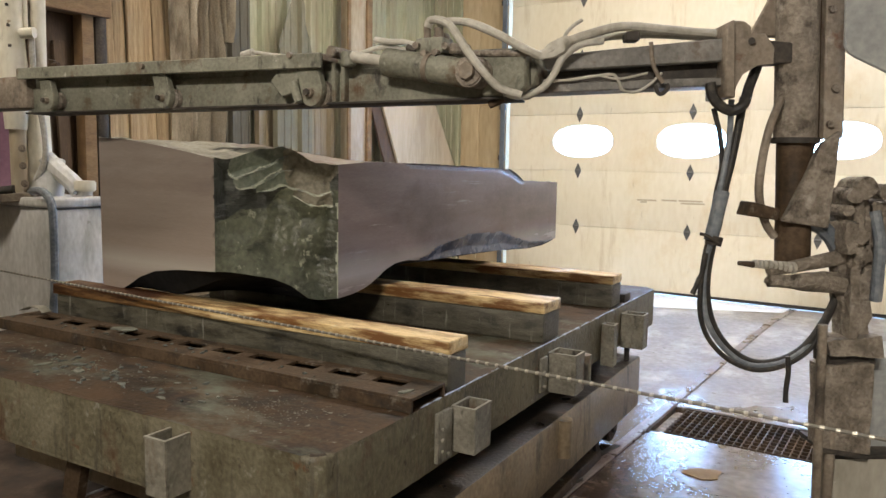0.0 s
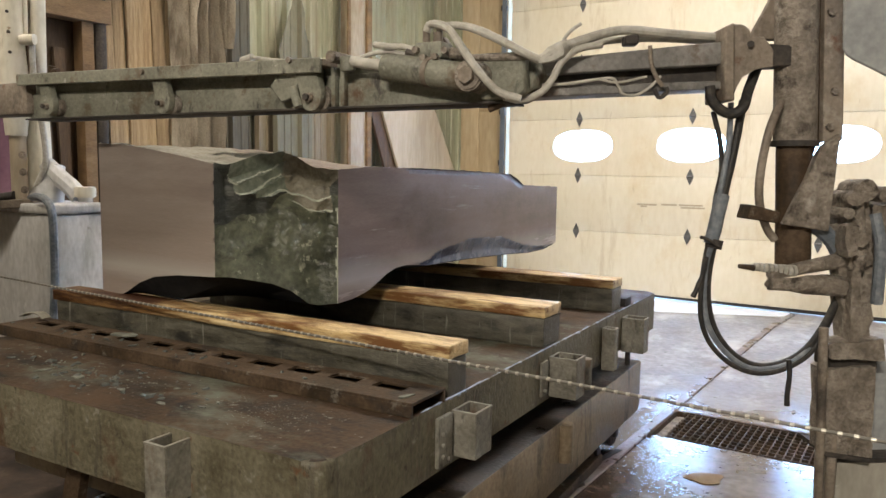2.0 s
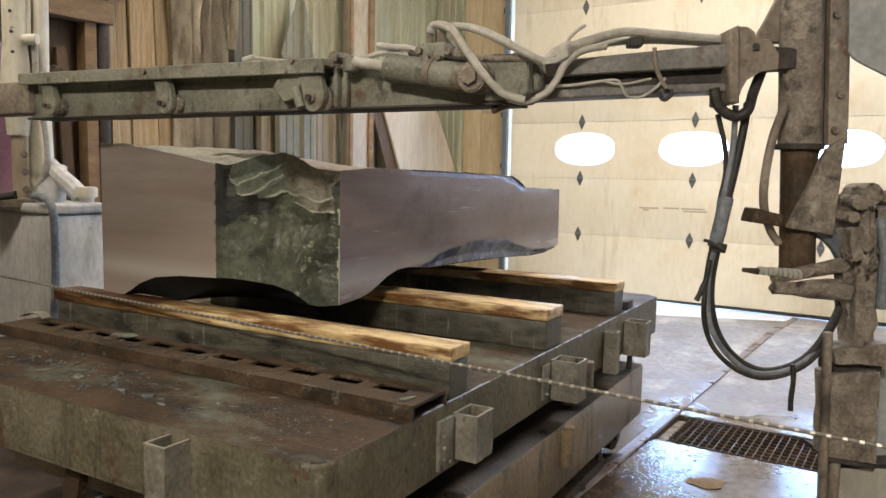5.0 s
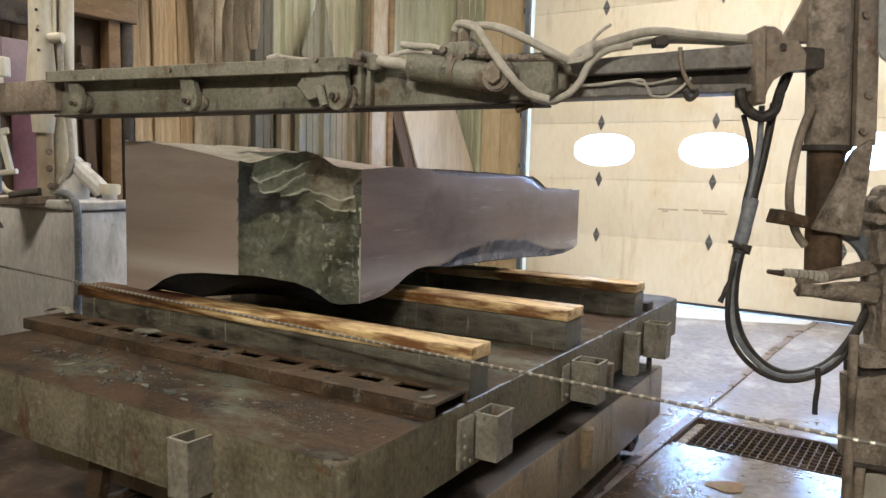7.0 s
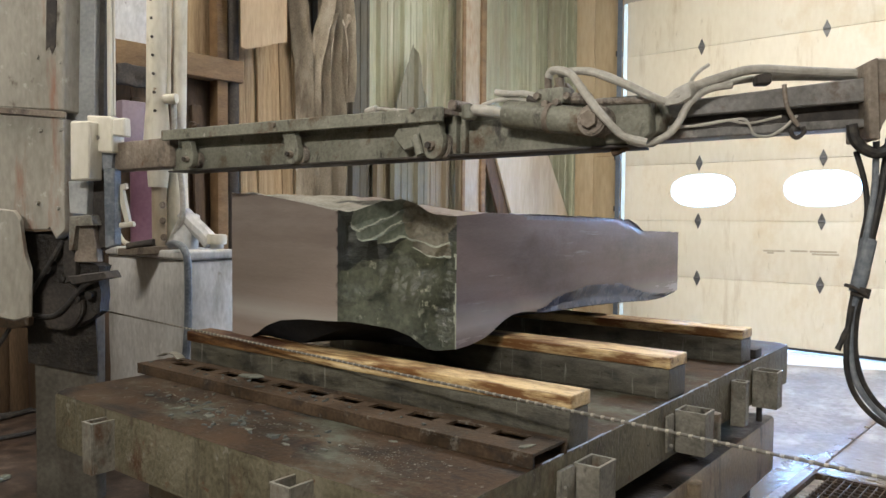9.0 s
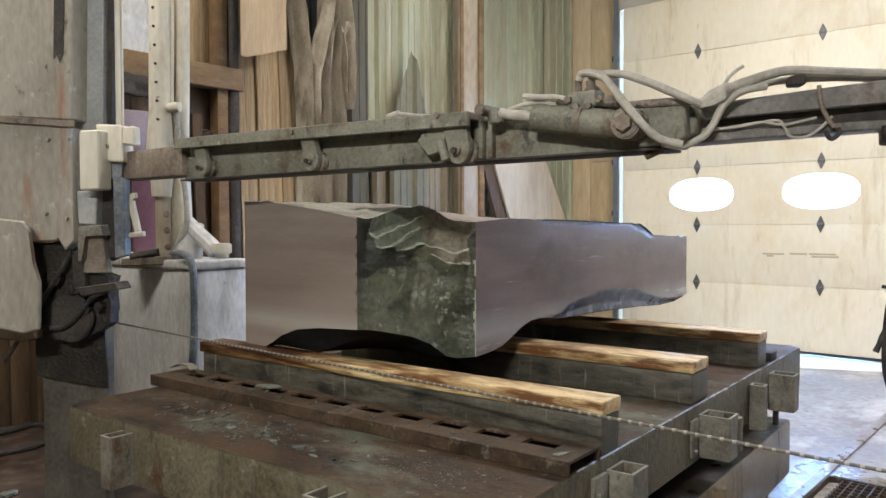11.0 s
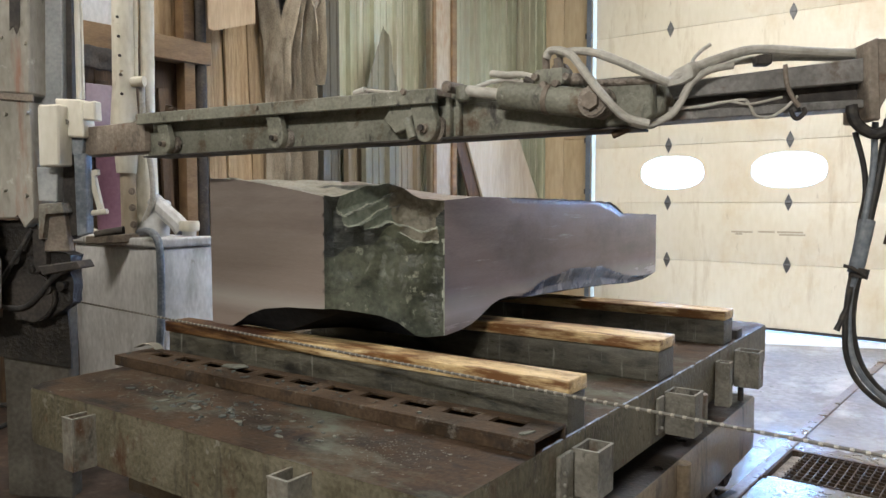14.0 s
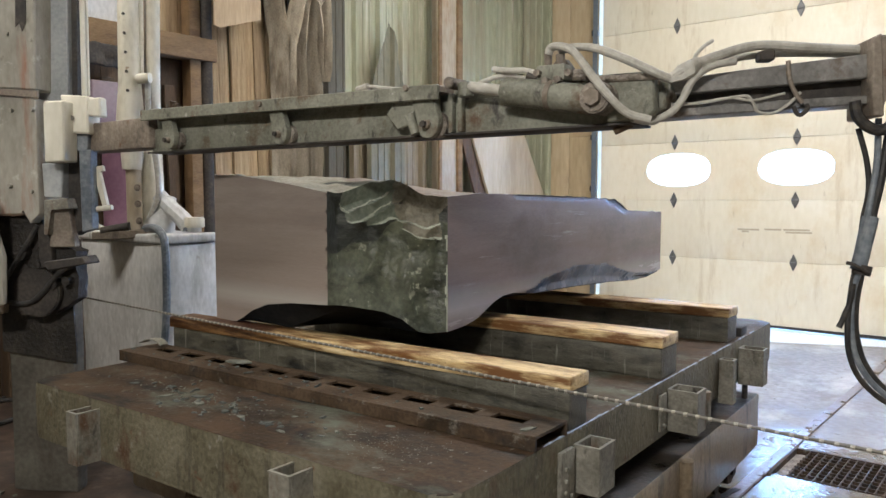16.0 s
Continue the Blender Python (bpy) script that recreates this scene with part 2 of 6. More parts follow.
# Near-black: the shade beneath the block is put into this colour.
M_under = material("shaded_underside", [(0.010, 0.010, 0.011), (0.02, 0.02, 0.02)], 5, 40, (0.85, 0.95), 0.0, 0.5, spec=0.1)
M_arm = material("arm_steel", [(0.12, 0.118, 0.090), (0.195, 0.193, 0.150), (0.268, 0.263, 0.21)], 7, 110, (0.45, 0.75), 0.0, 0.45,
                 layers=[((0.10, 0.06, 0.032), 7, 0.55, 0.66, (1, 1, 1)), ((0.045, 0.04, 0.034), 16, 0.58, 0.68, (1, 1, 0.6)), ((0.38, 0.37, 0.32), 34, 0.62, 0.70, (1, 1, 1))])
M_armbrown = material("arm_brown", [(0.12, 0.096, 0.073), (0.20, 0.165, 0.128), (0.29, 0.245, 0.198)], 6, 90, (0.5, 0.8), 0.0, 0.4,
                      layers=[((0.05, 0.04, 0.032), 7, 0.55, 0.68, (1, 1, 0.7)), ((0.35, 0.315, 0.265), 11, 0.60, 0.72, (1, 1, 1)), ((0.12, 0.055, 0.025), 9, 0.60, 0.70, (1, 1, 1))])
M_mud = material("muddy_steel", [(0.125, 0.103, 0.08), (0.215, 0.183, 0.148), (0.335, 0.295, 0.245)], 24, 110, (0.6, 0.9), 0.0, 1.0, bump_distance=0.02,
                 layers=[((0.05, 0.038, 0.028), 14, 0.55, 0.66, (1, 1, 1)), ((0.45, 0.41, 0.36), 9, 0.58, 0.72, (1, 1, 1))])
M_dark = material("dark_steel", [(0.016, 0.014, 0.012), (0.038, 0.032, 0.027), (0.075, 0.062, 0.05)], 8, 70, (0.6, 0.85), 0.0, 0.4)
M_grey = material("grey_paint", [(0.24, 0.25, 0.25), (0.33, 0.34, 0.34), (0.42, 0.43, 0.42)], 5, 60, (0.35, 0.6), 0.0, 0.15)
M_white = material("white_paint", [(0.50, 0.465, 0.37), (0.63, 0.595, 0.49), (0.71, 0.675, 0.58)], 3, 40, (0.4, 0.65), 0.0, 0.15, stretch=(1, 1, 0.4),
                   layers=[((0.38, 0.33, 0.25), 6, 0.60, 0.72, (2, 2, 0.5)), ((0.30, 0.22, 0.14), 18, 0.66, 0.72, (1, 1, 1))])
M_concrete = material("pedestal_concrete", [(0.42, 0.415, 0.40), (0.57, 0.565, 0.55), (0.70, 0.695, 0.68)], 3, 40, (0.5, 0.8), 0.0, 0.3, stretch=(1, 1, 0.5),
                      layers=[((0.30, 0.29, 0.26), 4, 0.55, 0.72, (1.5, 1.5, 0.35)), ((0.17, 0.15, 0.12), 7, 0.64, 0.72, (1, 1, 0.6)), ((0.78, 0.78, 0.76), 9, 0.60, 0.72, (1, 1, 0.6))])
M_plate = material("column_plate", [(0.22, 0.205, 0.17), (0.31, 0.29, 0.245), (0.39, 0.37, 0.32)], 3, 50, (0.5, 0.8), 0.0, 0.3, stretch=(1, 1, 0.4),
                   layers=[((0.26, 0.13, 0.085), 3, 0.57, 0.70, (2.5, 2.5, 0.4)), ((0.10, 0.08, 0.06), 9, 0.62, 0.70, (1, 1, 0.5)), ((0.52, 0.50, 0.46), 14, 0.60, 0.72, (1, 1, 1))])
M_floor = None
M_door = material("door_paint", [(0.645, 0.585, 0.445), (0.69, 0.635, 0.50), (0.73, 0.68, 0.55)], 1.2, 25, (0.4, 0.6), 0.0, 0.06, stretch=(1, 1, 0.35),
                  layers=[((0.47, 0.38, 0.24), 2.2, 0.58, 0.78, (2.5, 1, 0.4)), ((0.40, 0.34, 0.24), 7, 0.64, 0.74, (2.5, 1, 0.5)), ((0.55, 0.42, 0.22), 1.1, 0.55, 0.8, (1, 1, 0.8))])
M_hinge = material("hinge_steel", [(0.10, 0.10, 0.10), (0.2, 0.2, 0.2)], 20, 90, (0.35, 0.6), 0.6, 0.2)
M_sheet = material("sheet_metal", [(0.245, 0.25, 0.165), (0.32, 0.325, 0.222), (0.385, 0.38, 0.275)], 1.6, 30, (0.45, 0.7), 0.0, 0.1, stretch=(1, 1.6, 0.2),
                   layers=[((0.25, 0.21, 0.145), 1.4, 0.50, 0.68, (1, 1.6, 0.22)), ((0.46, 0.43, 0.34), 2.5, 0.58, 0.7, (1, 3, 0.2)), ((0.14, 0.12, 0.09), 3, 0.62, 0.74, (1, 3, 0.18))])
M_ply = material("plywood", [(0.30, 0.225, 0.125), (0.385, 0.30, 0.18), (0.45, 0.36, 0.23)], 2, 30, (0.55, 0.8), 0.0, 0.15, stretch=(1, 1, 0.2))
M_board = material("rough_boards", [(0.17, 0.115, 0.058), (0.28, 0.20, 0.11), (0.385, 0.293, 0.175)], 2.5, 40, (0.6, 0.85), 0.0, 0.3, stretch=(8, 8, 0.3), per_object=0.22, layers=[((0.13, 0.085, 0.045), 2, 0.56, 0.70, (4, 4, 0.35))])
M_darkwood = material("dark_timber", [(0.05, 0.030, 0.015), (0.09, 0.055, 0.028), (0.15, 0.094, 0.05)], 3, 40, (0.6, 0.85), 0.0, 0.3, stretch=(4, 4, 0.5), per_object=0.25)
M_card = material("cardboard", [(0.27, 0.195, 0.115), (0.35, 0.26, 0.16), (0.42, 0.32, 0.205)], 1.5, 20, (0.7, 0.9), 0.0, 0.08, stretch=(1, 4, 0.5),
                  layers=[((0.24, 0.165, 0.095), 2.5, 0.58, 0.72, (1, 4, 0.4))])
M_timber = material("brown_timber", [(0.11, 0.064, 0.028), (0.175, 0.108, 0.048), (0.24, 0.156, 0.08)], 3, 40, (0.6, 0.85), 0.0, 0.3, stretch=(4, 1, 4))
M_column = material("rusty_post", [(0.28, 0.225, 0.15), (0.38, 0.32, 0.23), (0.46, 0.40, 0.30)], 2, 30, (0.5, 0.8), 0.0, 0.2, stretch=(1, 1, 0.25),
                    spots=(0.25, 0.11, 0.04), spot_scale=3, spot_at=(0.55, 0.68))
M_rubber = material("black_rubber", [(0.010, 0.010, 0.010), (0.022, 0.020, 0.018), (0.055, 0.047, 0.038)], 20, 80, (0.5, 0.75), 0.0, 0.2)
M_hose = material("pale_hose", [(0.28, 0.265, 0.225), (0.40, 0.38, 0.33), (0.5, 0.475, 0.42)], 12, 70, (0.45, 0.7), 0.0, 0.2)
M_bluehose = material("blue_hose", [(0.08, 0.095, 0.115), (0.15, 0.17, 0.195), (0.26, 0.275, 0.29)], 12, 70, (0.4, 0.6), 0.0, 0.2)
M_bead = material("steel_bead", [(0.28, 0.26, 0.21), (0.50, 0.47, 0.40)], 40, 200, (0.3, 0.5), 0.5, 0.1)
M_cable = material("wire_rubber", [(0.10, 0.095, 0.08), (0.17, 0.155, 0.13)], 30, 90, (0.5, 0.7), 0.0, 0.2)
M_wall = material("wall_paint", [(0.35, 0.33, 0.27), (0.45, 0.43, 0.36)], 1, 20, (0.6, 0.85), 0.0, 0.1)
M_scuff = material("faded_scuff", [(0.34, 0.29, 0.20), (0.48, 0.42, 0.31)], 30, 90, (0.5, 0.7), 0.0, 0.0)
M_rail = material("worn_rail", [(0.09, 0.07, 0.062), (0.16, 0.128, 0.115), (0.25, 0.21, 0.195)], 6, 70, (0.2, 0.45), 0.2, 0.3, layers=[((0.10, 0.05, 0.03), 7, 0.54, 0.66, (1, 0.4, 1))])
M_galv = material("galvanised", [(0.09, 0.11, 0.135), (0.16, 0.19, 0.225)], 6, 50, (0.35, 0.6), 0.3, 0.1)
M_purple = material("purple_plastic", [(0.14, 0.07, 0.11), (0.22, 0.12, 0.17)], 4, 40, (0.35, 0.55), 0.0, 0.1)
# The snow emits light in place of daylight falling on it.
M_snowglow = glow("snow_daylight_glow", (0.55, 0.75, 1.0), 7.0)


def floor_material():
    """Stained concrete, with wet patches of its own round the drain and the cart."""
    m = material("floor_concrete", [(0.145, 0.127, 0.106), (0.245, 0.222, 0.192), (0.365, 0.338, 0.302)], 1.3, 24, (0.4, 0.75), 0.0, 0.25,
                 spots=(0.13, 0.10, 0.07), spot_scale=1.1, spot_at=(0.54, 0.7),
                 layers=[((0.45, 0.415, 0.365), 2.2, 0.52, 0.66, (1, 0.6, 1)), ((0.09, 0.07, 0.05), 16, 0.62, 0.68, (1, 0.7, 1)), ((0.10, 0.085, 0.07), 45, 0.64, 0.70, (1, 1, 1))])
    n, l = m.node_tree.nodes, m.node_tree.links
    b = n["Principled BSDF"]
    geo = n.new("ShaderNodeNewGeometry")
    dist = n.new("ShaderNodeVectorMath")
    dist.operation = "DISTANCE"
    dist.inputs[1].default_value = (-0.8, 3.1, 0)
    l.new(geo.outputs["Position"], dist.inputs[0])
    near = n.new("ShaderNodeMapRange")
    near.inputs[1].default_value, near.inputs[2].default_value = 0.3, 1.9
    near.inputs[3].default_value, near.inputs[4].default_value = 0.62, 0.0
    l.new(dist.outputs["Value"], near.inputs[0])
    nz = n.new("ShaderNodeTexNoise")
    nz.inputs["Scale"].default_value, nz.inputs["Detail"].default_value = 2.4, 5
    l.new(geo.outputs["Position"], nz.inputs[0])
    add = n.new("ShaderNodeMath")
    l.new(near.outputs[0], add.inputs[0])
    l.new(nz.outputs[0], add.inputs[1])
    wet = n.new("ShaderNodeMapRange")
    wet.inputs[1].default_value, wet.inputs[2].default_value = 0.62, 0.86
    l.new(add.outputs[0], wet.inputs[0])
    old = b.inputs["Roughness"].links[0].from_socket
    mr = n.new("ShaderNodeMix")
    mr.inputs[3].default_value = 0.2
    l.new(wet.outputs[0], mr.inputs[0])
    l.new(old, mr.inputs[2])
    l.new(mr.outputs[0], b.inputs["Roughness"])
    oldc = b.inputs["Base Color"].links[0].from_socket
    mc = n.new("ShaderNodeMix")
    mc.data_type, mc.blend_type = "RGBA", "MULTIPLY"
    mc.inputs[7].default_value = (0.42, 0.40, 0.39, 1)
    l.new(wet.outputs[0], mc.inputs[0])
    l.new(oldc, mc.inputs[6])
    l.new(mc.outputs[2], b.inputs["Base Color"])
    work = n.new("ShaderNodeVectorMath")
    work.operation = "DISTANCE"
    work.inputs[1].default_value = (-3.2, 1.2, 0)
    l.new(geo.outputs["Position"], work.inputs[0])
    sum2 = n.new("ShaderNodeMath")
    l.new(work.outputs["Value"], sum2.inputs[0])
    l.new(nz.outputs[0], sum2.inputs[1])
    grime = n.new("ShaderNodeMapRange")
    grime.inputs[1].default_value, grime.inputs[2].default_value = 3.2, 3.72
    grime.inputs[3].default_value, grime.inputs[4].default_value = 0.96, 0.0
    l.new(sum2.outputs[0], grime.inputs[0])
    mg = n.new("ShaderNodeMix")
    mg.data_type = "RGBA"
    dirt = n.new("ShaderNodeTexNoise")
    dirt.inputs["Scale"].default_value, dirt.inputs["Detail"].default_value, dirt.inputs["Roughness"].default_value = 8, 9, 0.7
    l.new(geo.outputs["Position"], dirt.inputs[0])
    soil = n.new("ShaderNodeValToRGB")
    soil.color_ramp.elements[0].position, soil.color_ramp.elements[1].position = 0.36, 0.68
    soil.color_ramp.elements[0].color = (0.012, 0.008, 0.006, 1)
    soil.color_ramp.elements[1].color = (0.105, 0.075, 0.055, 1)
    soil.color_ramp.elements.new(0.52).color = (0.042, 0.024, 0.015, 1)
    l.new(dirt.outputs[0], soil.inputs[0])
    l.new(soil.outputs[0], mg.inputs[7])
    l.new(grime.outputs[0], mg.inputs[0])
    l.new(mc.outputs[2], mg.inputs[6])
    l.new(mg.outputs[2], b.inputs["Base Color"])
    bp = [x for x in n if x.type == "BUMP"][0]
    inv = n.new("ShaderNodeMapRange")
    inv.inputs[3].default_value, inv.inputs[4].default_value = 0.35, 0.2
    l.new(wet.outputs[0], inv.inputs[0])
    l.new(inv.outputs[0], bp.inputs["Strength"])
    return m


M_floor = floor_material()

# ---------------------------------------------------------------- mesh helpers
TABLE = pose(-1.142, 1.298, 0, 0, 0, 3.0)
ORIGIN = {}


def thing(name, at=(0, 0, 0), label="", category="", group="", kind="", space=None):
    """An Empty at the thing's base; its parts are given in the coordinates of space."""
    ob = new(name)
    ob.empty_display_size = 0.1
    ob.matrix_basis = (space or Matrix()) @ Matrix.Translation(at)
    ORIGIN[ob] = Vector(at)
    return tagged(ob, label, category, group, kind)


def mesh_of(name, bm, mats, smooth=None):
    me = bpy.data.meshes.new(name)
    bmesh.ops.recalc_face_normals(bm, faces=bm.faces)
    bm.to_mesh(me)
    bm.free()
    for m in (mats if isinstance(mats, (list, tuple)) else [mats]):
        me.materials.append(m)
    if smooth:
        me.shade_smooth()
        me.set_sharp_from_angle(angle=radians(smooth))
    return me


def part(name, bm, mat, parent, label="", smooth=35):
    o = ORIGIN[parent]
    bm.transform(Matrix.Translation(-o))
    ob = new(name, mesh_of(name, bm, mat, smooth))
    ob.parent = parent
    ORIGIN[ob] = o
    return tagged(ob, label)


def solo(name, bm, mat, label="", category="", group="", kind="", space=None, at=(0, 0, 0), smooth=35):
    """A thing of one mesh."""
    bm.transform(Matrix.Translation(-Vector(at)))
    ob = new(name, mesh_of(name, bm, mat, smooth))
    ob.matrix_basis = (space or Matrix()) @ Matrix.Translation(at)
    ORIGIN[ob] = Vector(at)
    return tagged(ob, label, category, group, kind)


def box(x0, x1, y0, y1, z0, z1, bevel=0.0, m=None, bm=None, seg=2):
    """A box, with rounded edges where bevel is given."""
    b = bmesh.new()
    bmesh.ops.create_cube(b, size=1)
    for v in b.verts:
        v.co = Vector((x0 + (v.co.x + 0.5) * (x1 - x0), y0 + (v.co.y + 0.5) * (y1 - y0), z0 + (v.co.z + 0.5) * (z1 - z0)))
    if bevel:
        bmesh.ops.bevel(b, geom=b.edges[:], offset=bevel, segments=seg, profile=0.5, affect="EDGES")
    if m:
        b.transform(m)
    return join(bm, b)


def join(bm, other):
    if bm is None:
        return other
    me = bpy.data.meshes.new("tmp")
    other.to_mesh(me)
    other.free()
    bm.from_mesh(me)
    bpy.data.meshes.remove(me)
    return bm


def rod(p0, p1, r, seg=14, r2=None, bm=None, bevel=0.0):
    """A cylinder or cone from p0 to p1."""
    p0, p1 = Vector(p0), Vector(p1)
    b = bmesh.new()
    d = p1 - p0
    bmesh.ops.create_cone(b, cap_ends=True, segments=seg, radius1=r, radius2=r if r2 is None else r2, depth=d.length)
    if bevel:
        bmesh.ops.bevel(b, geom=[e for e in b.edges if len(e.link_faces) == 2 and e.calc_face_angle(0) > 1], offset=bevel, segments=2, affect="EDGES")
    b.transform(Matrix.Translation((p0 + p1) / 2) @ d.to_track_quat("Z", "Y").to_matrix().to_4x4())
    return join(bm, b)


def smooth_path(pts, n=8):
    """A Catmull-Rom line through the points."""
    p = [Vector(q) for q in pts]
    p = [p[0] * 2 - p[1]] + p + [p[-1] * 2 - p[-2]]
    out = []
    for i in range(1, len(p) - 2):
        for k in range(n):
            t = k / n
            a, b, c, d = p[i - 1:i + 3]
            out.append(0.5 * (2 * b + (c - a) * t + (2 * a - 5 * b + 4 * c - d) * t * t + (3 * b - a - 3 * c + d) * t ** 3))
    return out + [p[-2]]


def hose(pts, r, seg=10, n=8, bm=None, wobble=0.0):
    """A round hose swept along a smooth line."""
    line = smooth_path(pts, n)
    b = bmesh.new()
    rings, up = [], None
    for i, c in enumerate(line):
        t = (line[min(i + 1, len(line) - 1)] - line[max(i - 1, 0)]).normalized()
        if up is None:
            up = t.orthogonal().normalized()
        up = (up - t * up.dot(t)).normalized()
        side = t.cross(up)
        rr = r * (1 + wobble * noise.noise(c * 40))
        rings.append([b.verts.new(c + rr * (math.cos(a) * up + math.sin(a) * side)) for a in [2 * math.pi * k / seg for k in range(seg)]])
    for r0, r1 in zip(rings, rings[1:]):
        for k in range(seg):
            b.faces.new((r0[k], r0[(k + 1) % seg], r1[(k + 1) % seg], r1[k]))
    b.faces.new(rings[0])
    b.faces.new(rings[-1])
    return join(bm, b)


def prism(outline, origin, ax, ay, depth, bevel=0.0, bm=None):
    """An outline of (a, b) pairs in the plane of ax and ay, thickened by the vector depth."""
    b = bmesh.new()
    o, ax, ay, dv = Vector(origin), Vector(ax), Vector(ay), Vector(depth)
    v0 = [b.verts.new(o + ax * p + ay * q) for p, q in outline]
    v1 = [b.verts.new(v.co + dv) for v in v0]
    b.faces.new(v0)
    b.faces.new(v1[::-1])
    k = len(v0)
    for i in range(k):
        b.faces.new((v0[i], v1[i], v1[(i + 1) % k], v0[(i + 1) % k]))
    if bevel:
        bmesh.ops.bevel(b, geom=b.edges[:], offset=bevel, segments=1, affect="EDGES")
    return join(bm, b)


def lump(bm, amount, scale):
    """Uneven surface: moves the vertices by noise."""
    for v in bm.verts:
        v.co += amount * Vector(noise.noise_vector(v.co * scale))
    return bm


def split(bm, cuts):
    bmesh.ops.subdivide_edges(bm, edges=bm.edges[:], cuts=cuts, use_grid_fill=True)
    return bm

# ---------------------------------------------------------------- floor, walls, ceiling


def floor_fall(y):
    return -0.055 * max(0.0, y - 6.7)


def grid_floor(xs, ys, hole, z, depth):
    """The floor sheet with a drain pit; it falls a little towards the door."""
    b = bmesh.new()
    v = {(i, j): b.verts.new((x, y, z + floor_fall(y))) for i, x in enumerate(xs) for j, y in enumerate(ys)}
    for i in range(len(xs) - 1):
        for j in range(len(ys) - 1):
            if (i, j) != hole:
                b.faces.new((v[i, j], v[i + 1, j], v[i + 1, j + 1], v[i, j + 1]))
    i, j = hole
    low = [b.verts.new(v[c].co - Vector((0, 0, depth))) for c in ((i, j), (i + 1, j), (i + 1, j + 1), (i, j + 1))]
    top = [v[c] for c in ((i, j), (i + 1, j), (i + 1, j + 1), (i, j + 1))]
    for k in range(4):
        b.faces.new((top[k], top[(k + 1) % 4], low[(k + 1) % 4], low[k]))
    b.faces.new(low[::-1])
    return b


# Pale blue base colour paints the sparkle of the drops.
M_waterglint = material("water", [(0.34, 0.40, 0.48), (0.50, 0.56, 0.64)], 20, 60, (0.02, 0.06), 0.0, 0.0, spec=1.0)
PIT = (-1.10, -0.36, 3.56, 3.98)
bmf = grid_floor([-5.4, PIT[0], PIT[1], 3.2], [-3.2, PIT[2], PIT[3], 6.7, 8.3], (1, 1), 0.0, 0.3)
solo("floor", bmf, M_floor, "stained wet concrete workshop floor with a drain pit", "floor", kind="structure", smooth=None)
solo("ground", box(-60, 60, 8.3, 90, -0.4, -0.11), M_snowglow, "snowy ground outside the door, glowing in place of daylight", "ground", kind="structure", smooth=None)
solo("backdrop", box(-40, 40, 60, 60.2, -2, 30), glow("overcast_sky", (0.36, 0.60, 1.0), 14.0), "bright overcast winter sky", "sky", kind="structure", smooth=None)

DOOR = (-4.20, 0.62, 3.66)
wall = thing("wall_north", (-2, 7.95, 0), "painted end wall around the overhead door", "wall", kind="structure")
part("wall_panel", box(-5.4, DOOR[0] - 0.06, 7.93, 8.15, 0, 4.6), M_ply, wall, "plywood-clad wall beside the door")
part("wall_panel", box(DOOR[1] + 0.06, 3.2, 7.93, 8.15, 0, 4.6), M_wall, wall)
part("wall_panel", box(DOOR[0] - 0.06, DOOR[1] + 0.06, 7.93, 8.15, DOOR[2], 4.6), M_wall, wall)
for x0, x1, z0, z1 in ((-4.86, -4.62, 0, 2.30), (-4.86, -4.62, 2.303, 4.3), (-4.615, -4.30, 0, 1.95), (-4.615, -4.30, 1.953, 4.3)):
    part("panel", box(x0, x1, 7.905, 7.929, z0, z1, 0.003), M_ply, wall)
solo("wall_east", box(3.2, 3.4, -3.4, 8.3, 0, 4.6), M_wall, "plain painted workshop wall", "wall", kind="structure", smooth=None)
solo("wall_south", box(-5.4, 3.4, -3.4, -3.2, 0, 4.6), M_wall, "plain painted workshop wall", "wall", kind="structure", smooth=None)
solo("ceiling", box(-5.6, 3.4, -3.4, 8.3, 4.6, 4.75), M_wall, "plain workshop ceiling", "ceiling", kind="structure", smooth=None)


def corrugated(y0, y1, z0, z1, x, pitch=0.32):
    """Ribbed sheet: a raised trapezoid rib, then a broad flat with two small stiffeners."""
    b = bmesh.new()
    prof, y = [], y0
    while y < y1:
        for dy, dx in ((0, 0), (0.018, 0.042), (0.060, 0.042), (0.078, 0), (0.140, 0), (0.147, 0.008), (0.165, 0.008), (0.172, 0), (0.226, 0), (0.233, 0.008), (0.251, 0.008), (0.258, 0)):
            if y + dy < y1:
                prof.append((x + dx, y + dy))
        y += pitch
    prof.append((x, y1))
    lo = [b.verts.new((px, py, z0)) for px, py in prof]
    hi = [b.verts.new((px, py, z1)) for px, py in prof]
    for i in range(len(prof) - 1):
        b.faces.new((lo[i], lo[i + 1], hi[i + 1], hi[i]))
    return b


west = thing("wall_west", (-5.3, 3, 0), "ribbed pale green sheet-metal wall", "wall", kind="structure")
part("wall_panel", box(-5.55, -5.28, -3.4, 8.3, 0, 4.6), M_wall, west)
part("cladding", corrugated(-3.30, 7.9, 0, 4.6, -5.27), M_sheet, west, smooth=None)
end_sheet = corrugated(0.0, 0.40, 0, 4.6, 0)
end_sheet.transform(Matrix(((0, 1, 0, -5.265), (-1, 0, 0, 7.925), (0, 0, 1, 0), (0, 0, 0, 1))))
part("cladding", end_sheet, M_sheet, wall, "ribbed pale green sheet metal", smooth=None)

# ---------------------------------------------------------------- overhead door
door = thing("door_1", (-1.8, 7.9, 0), "closed cream sectional overhead door, windows rounded out to their glare", "overhead door", kind="structure")
# The window glare is put into the openings' shape: wider and rounder.
WINDOWS = (-3.30, -2.13, -0.80)
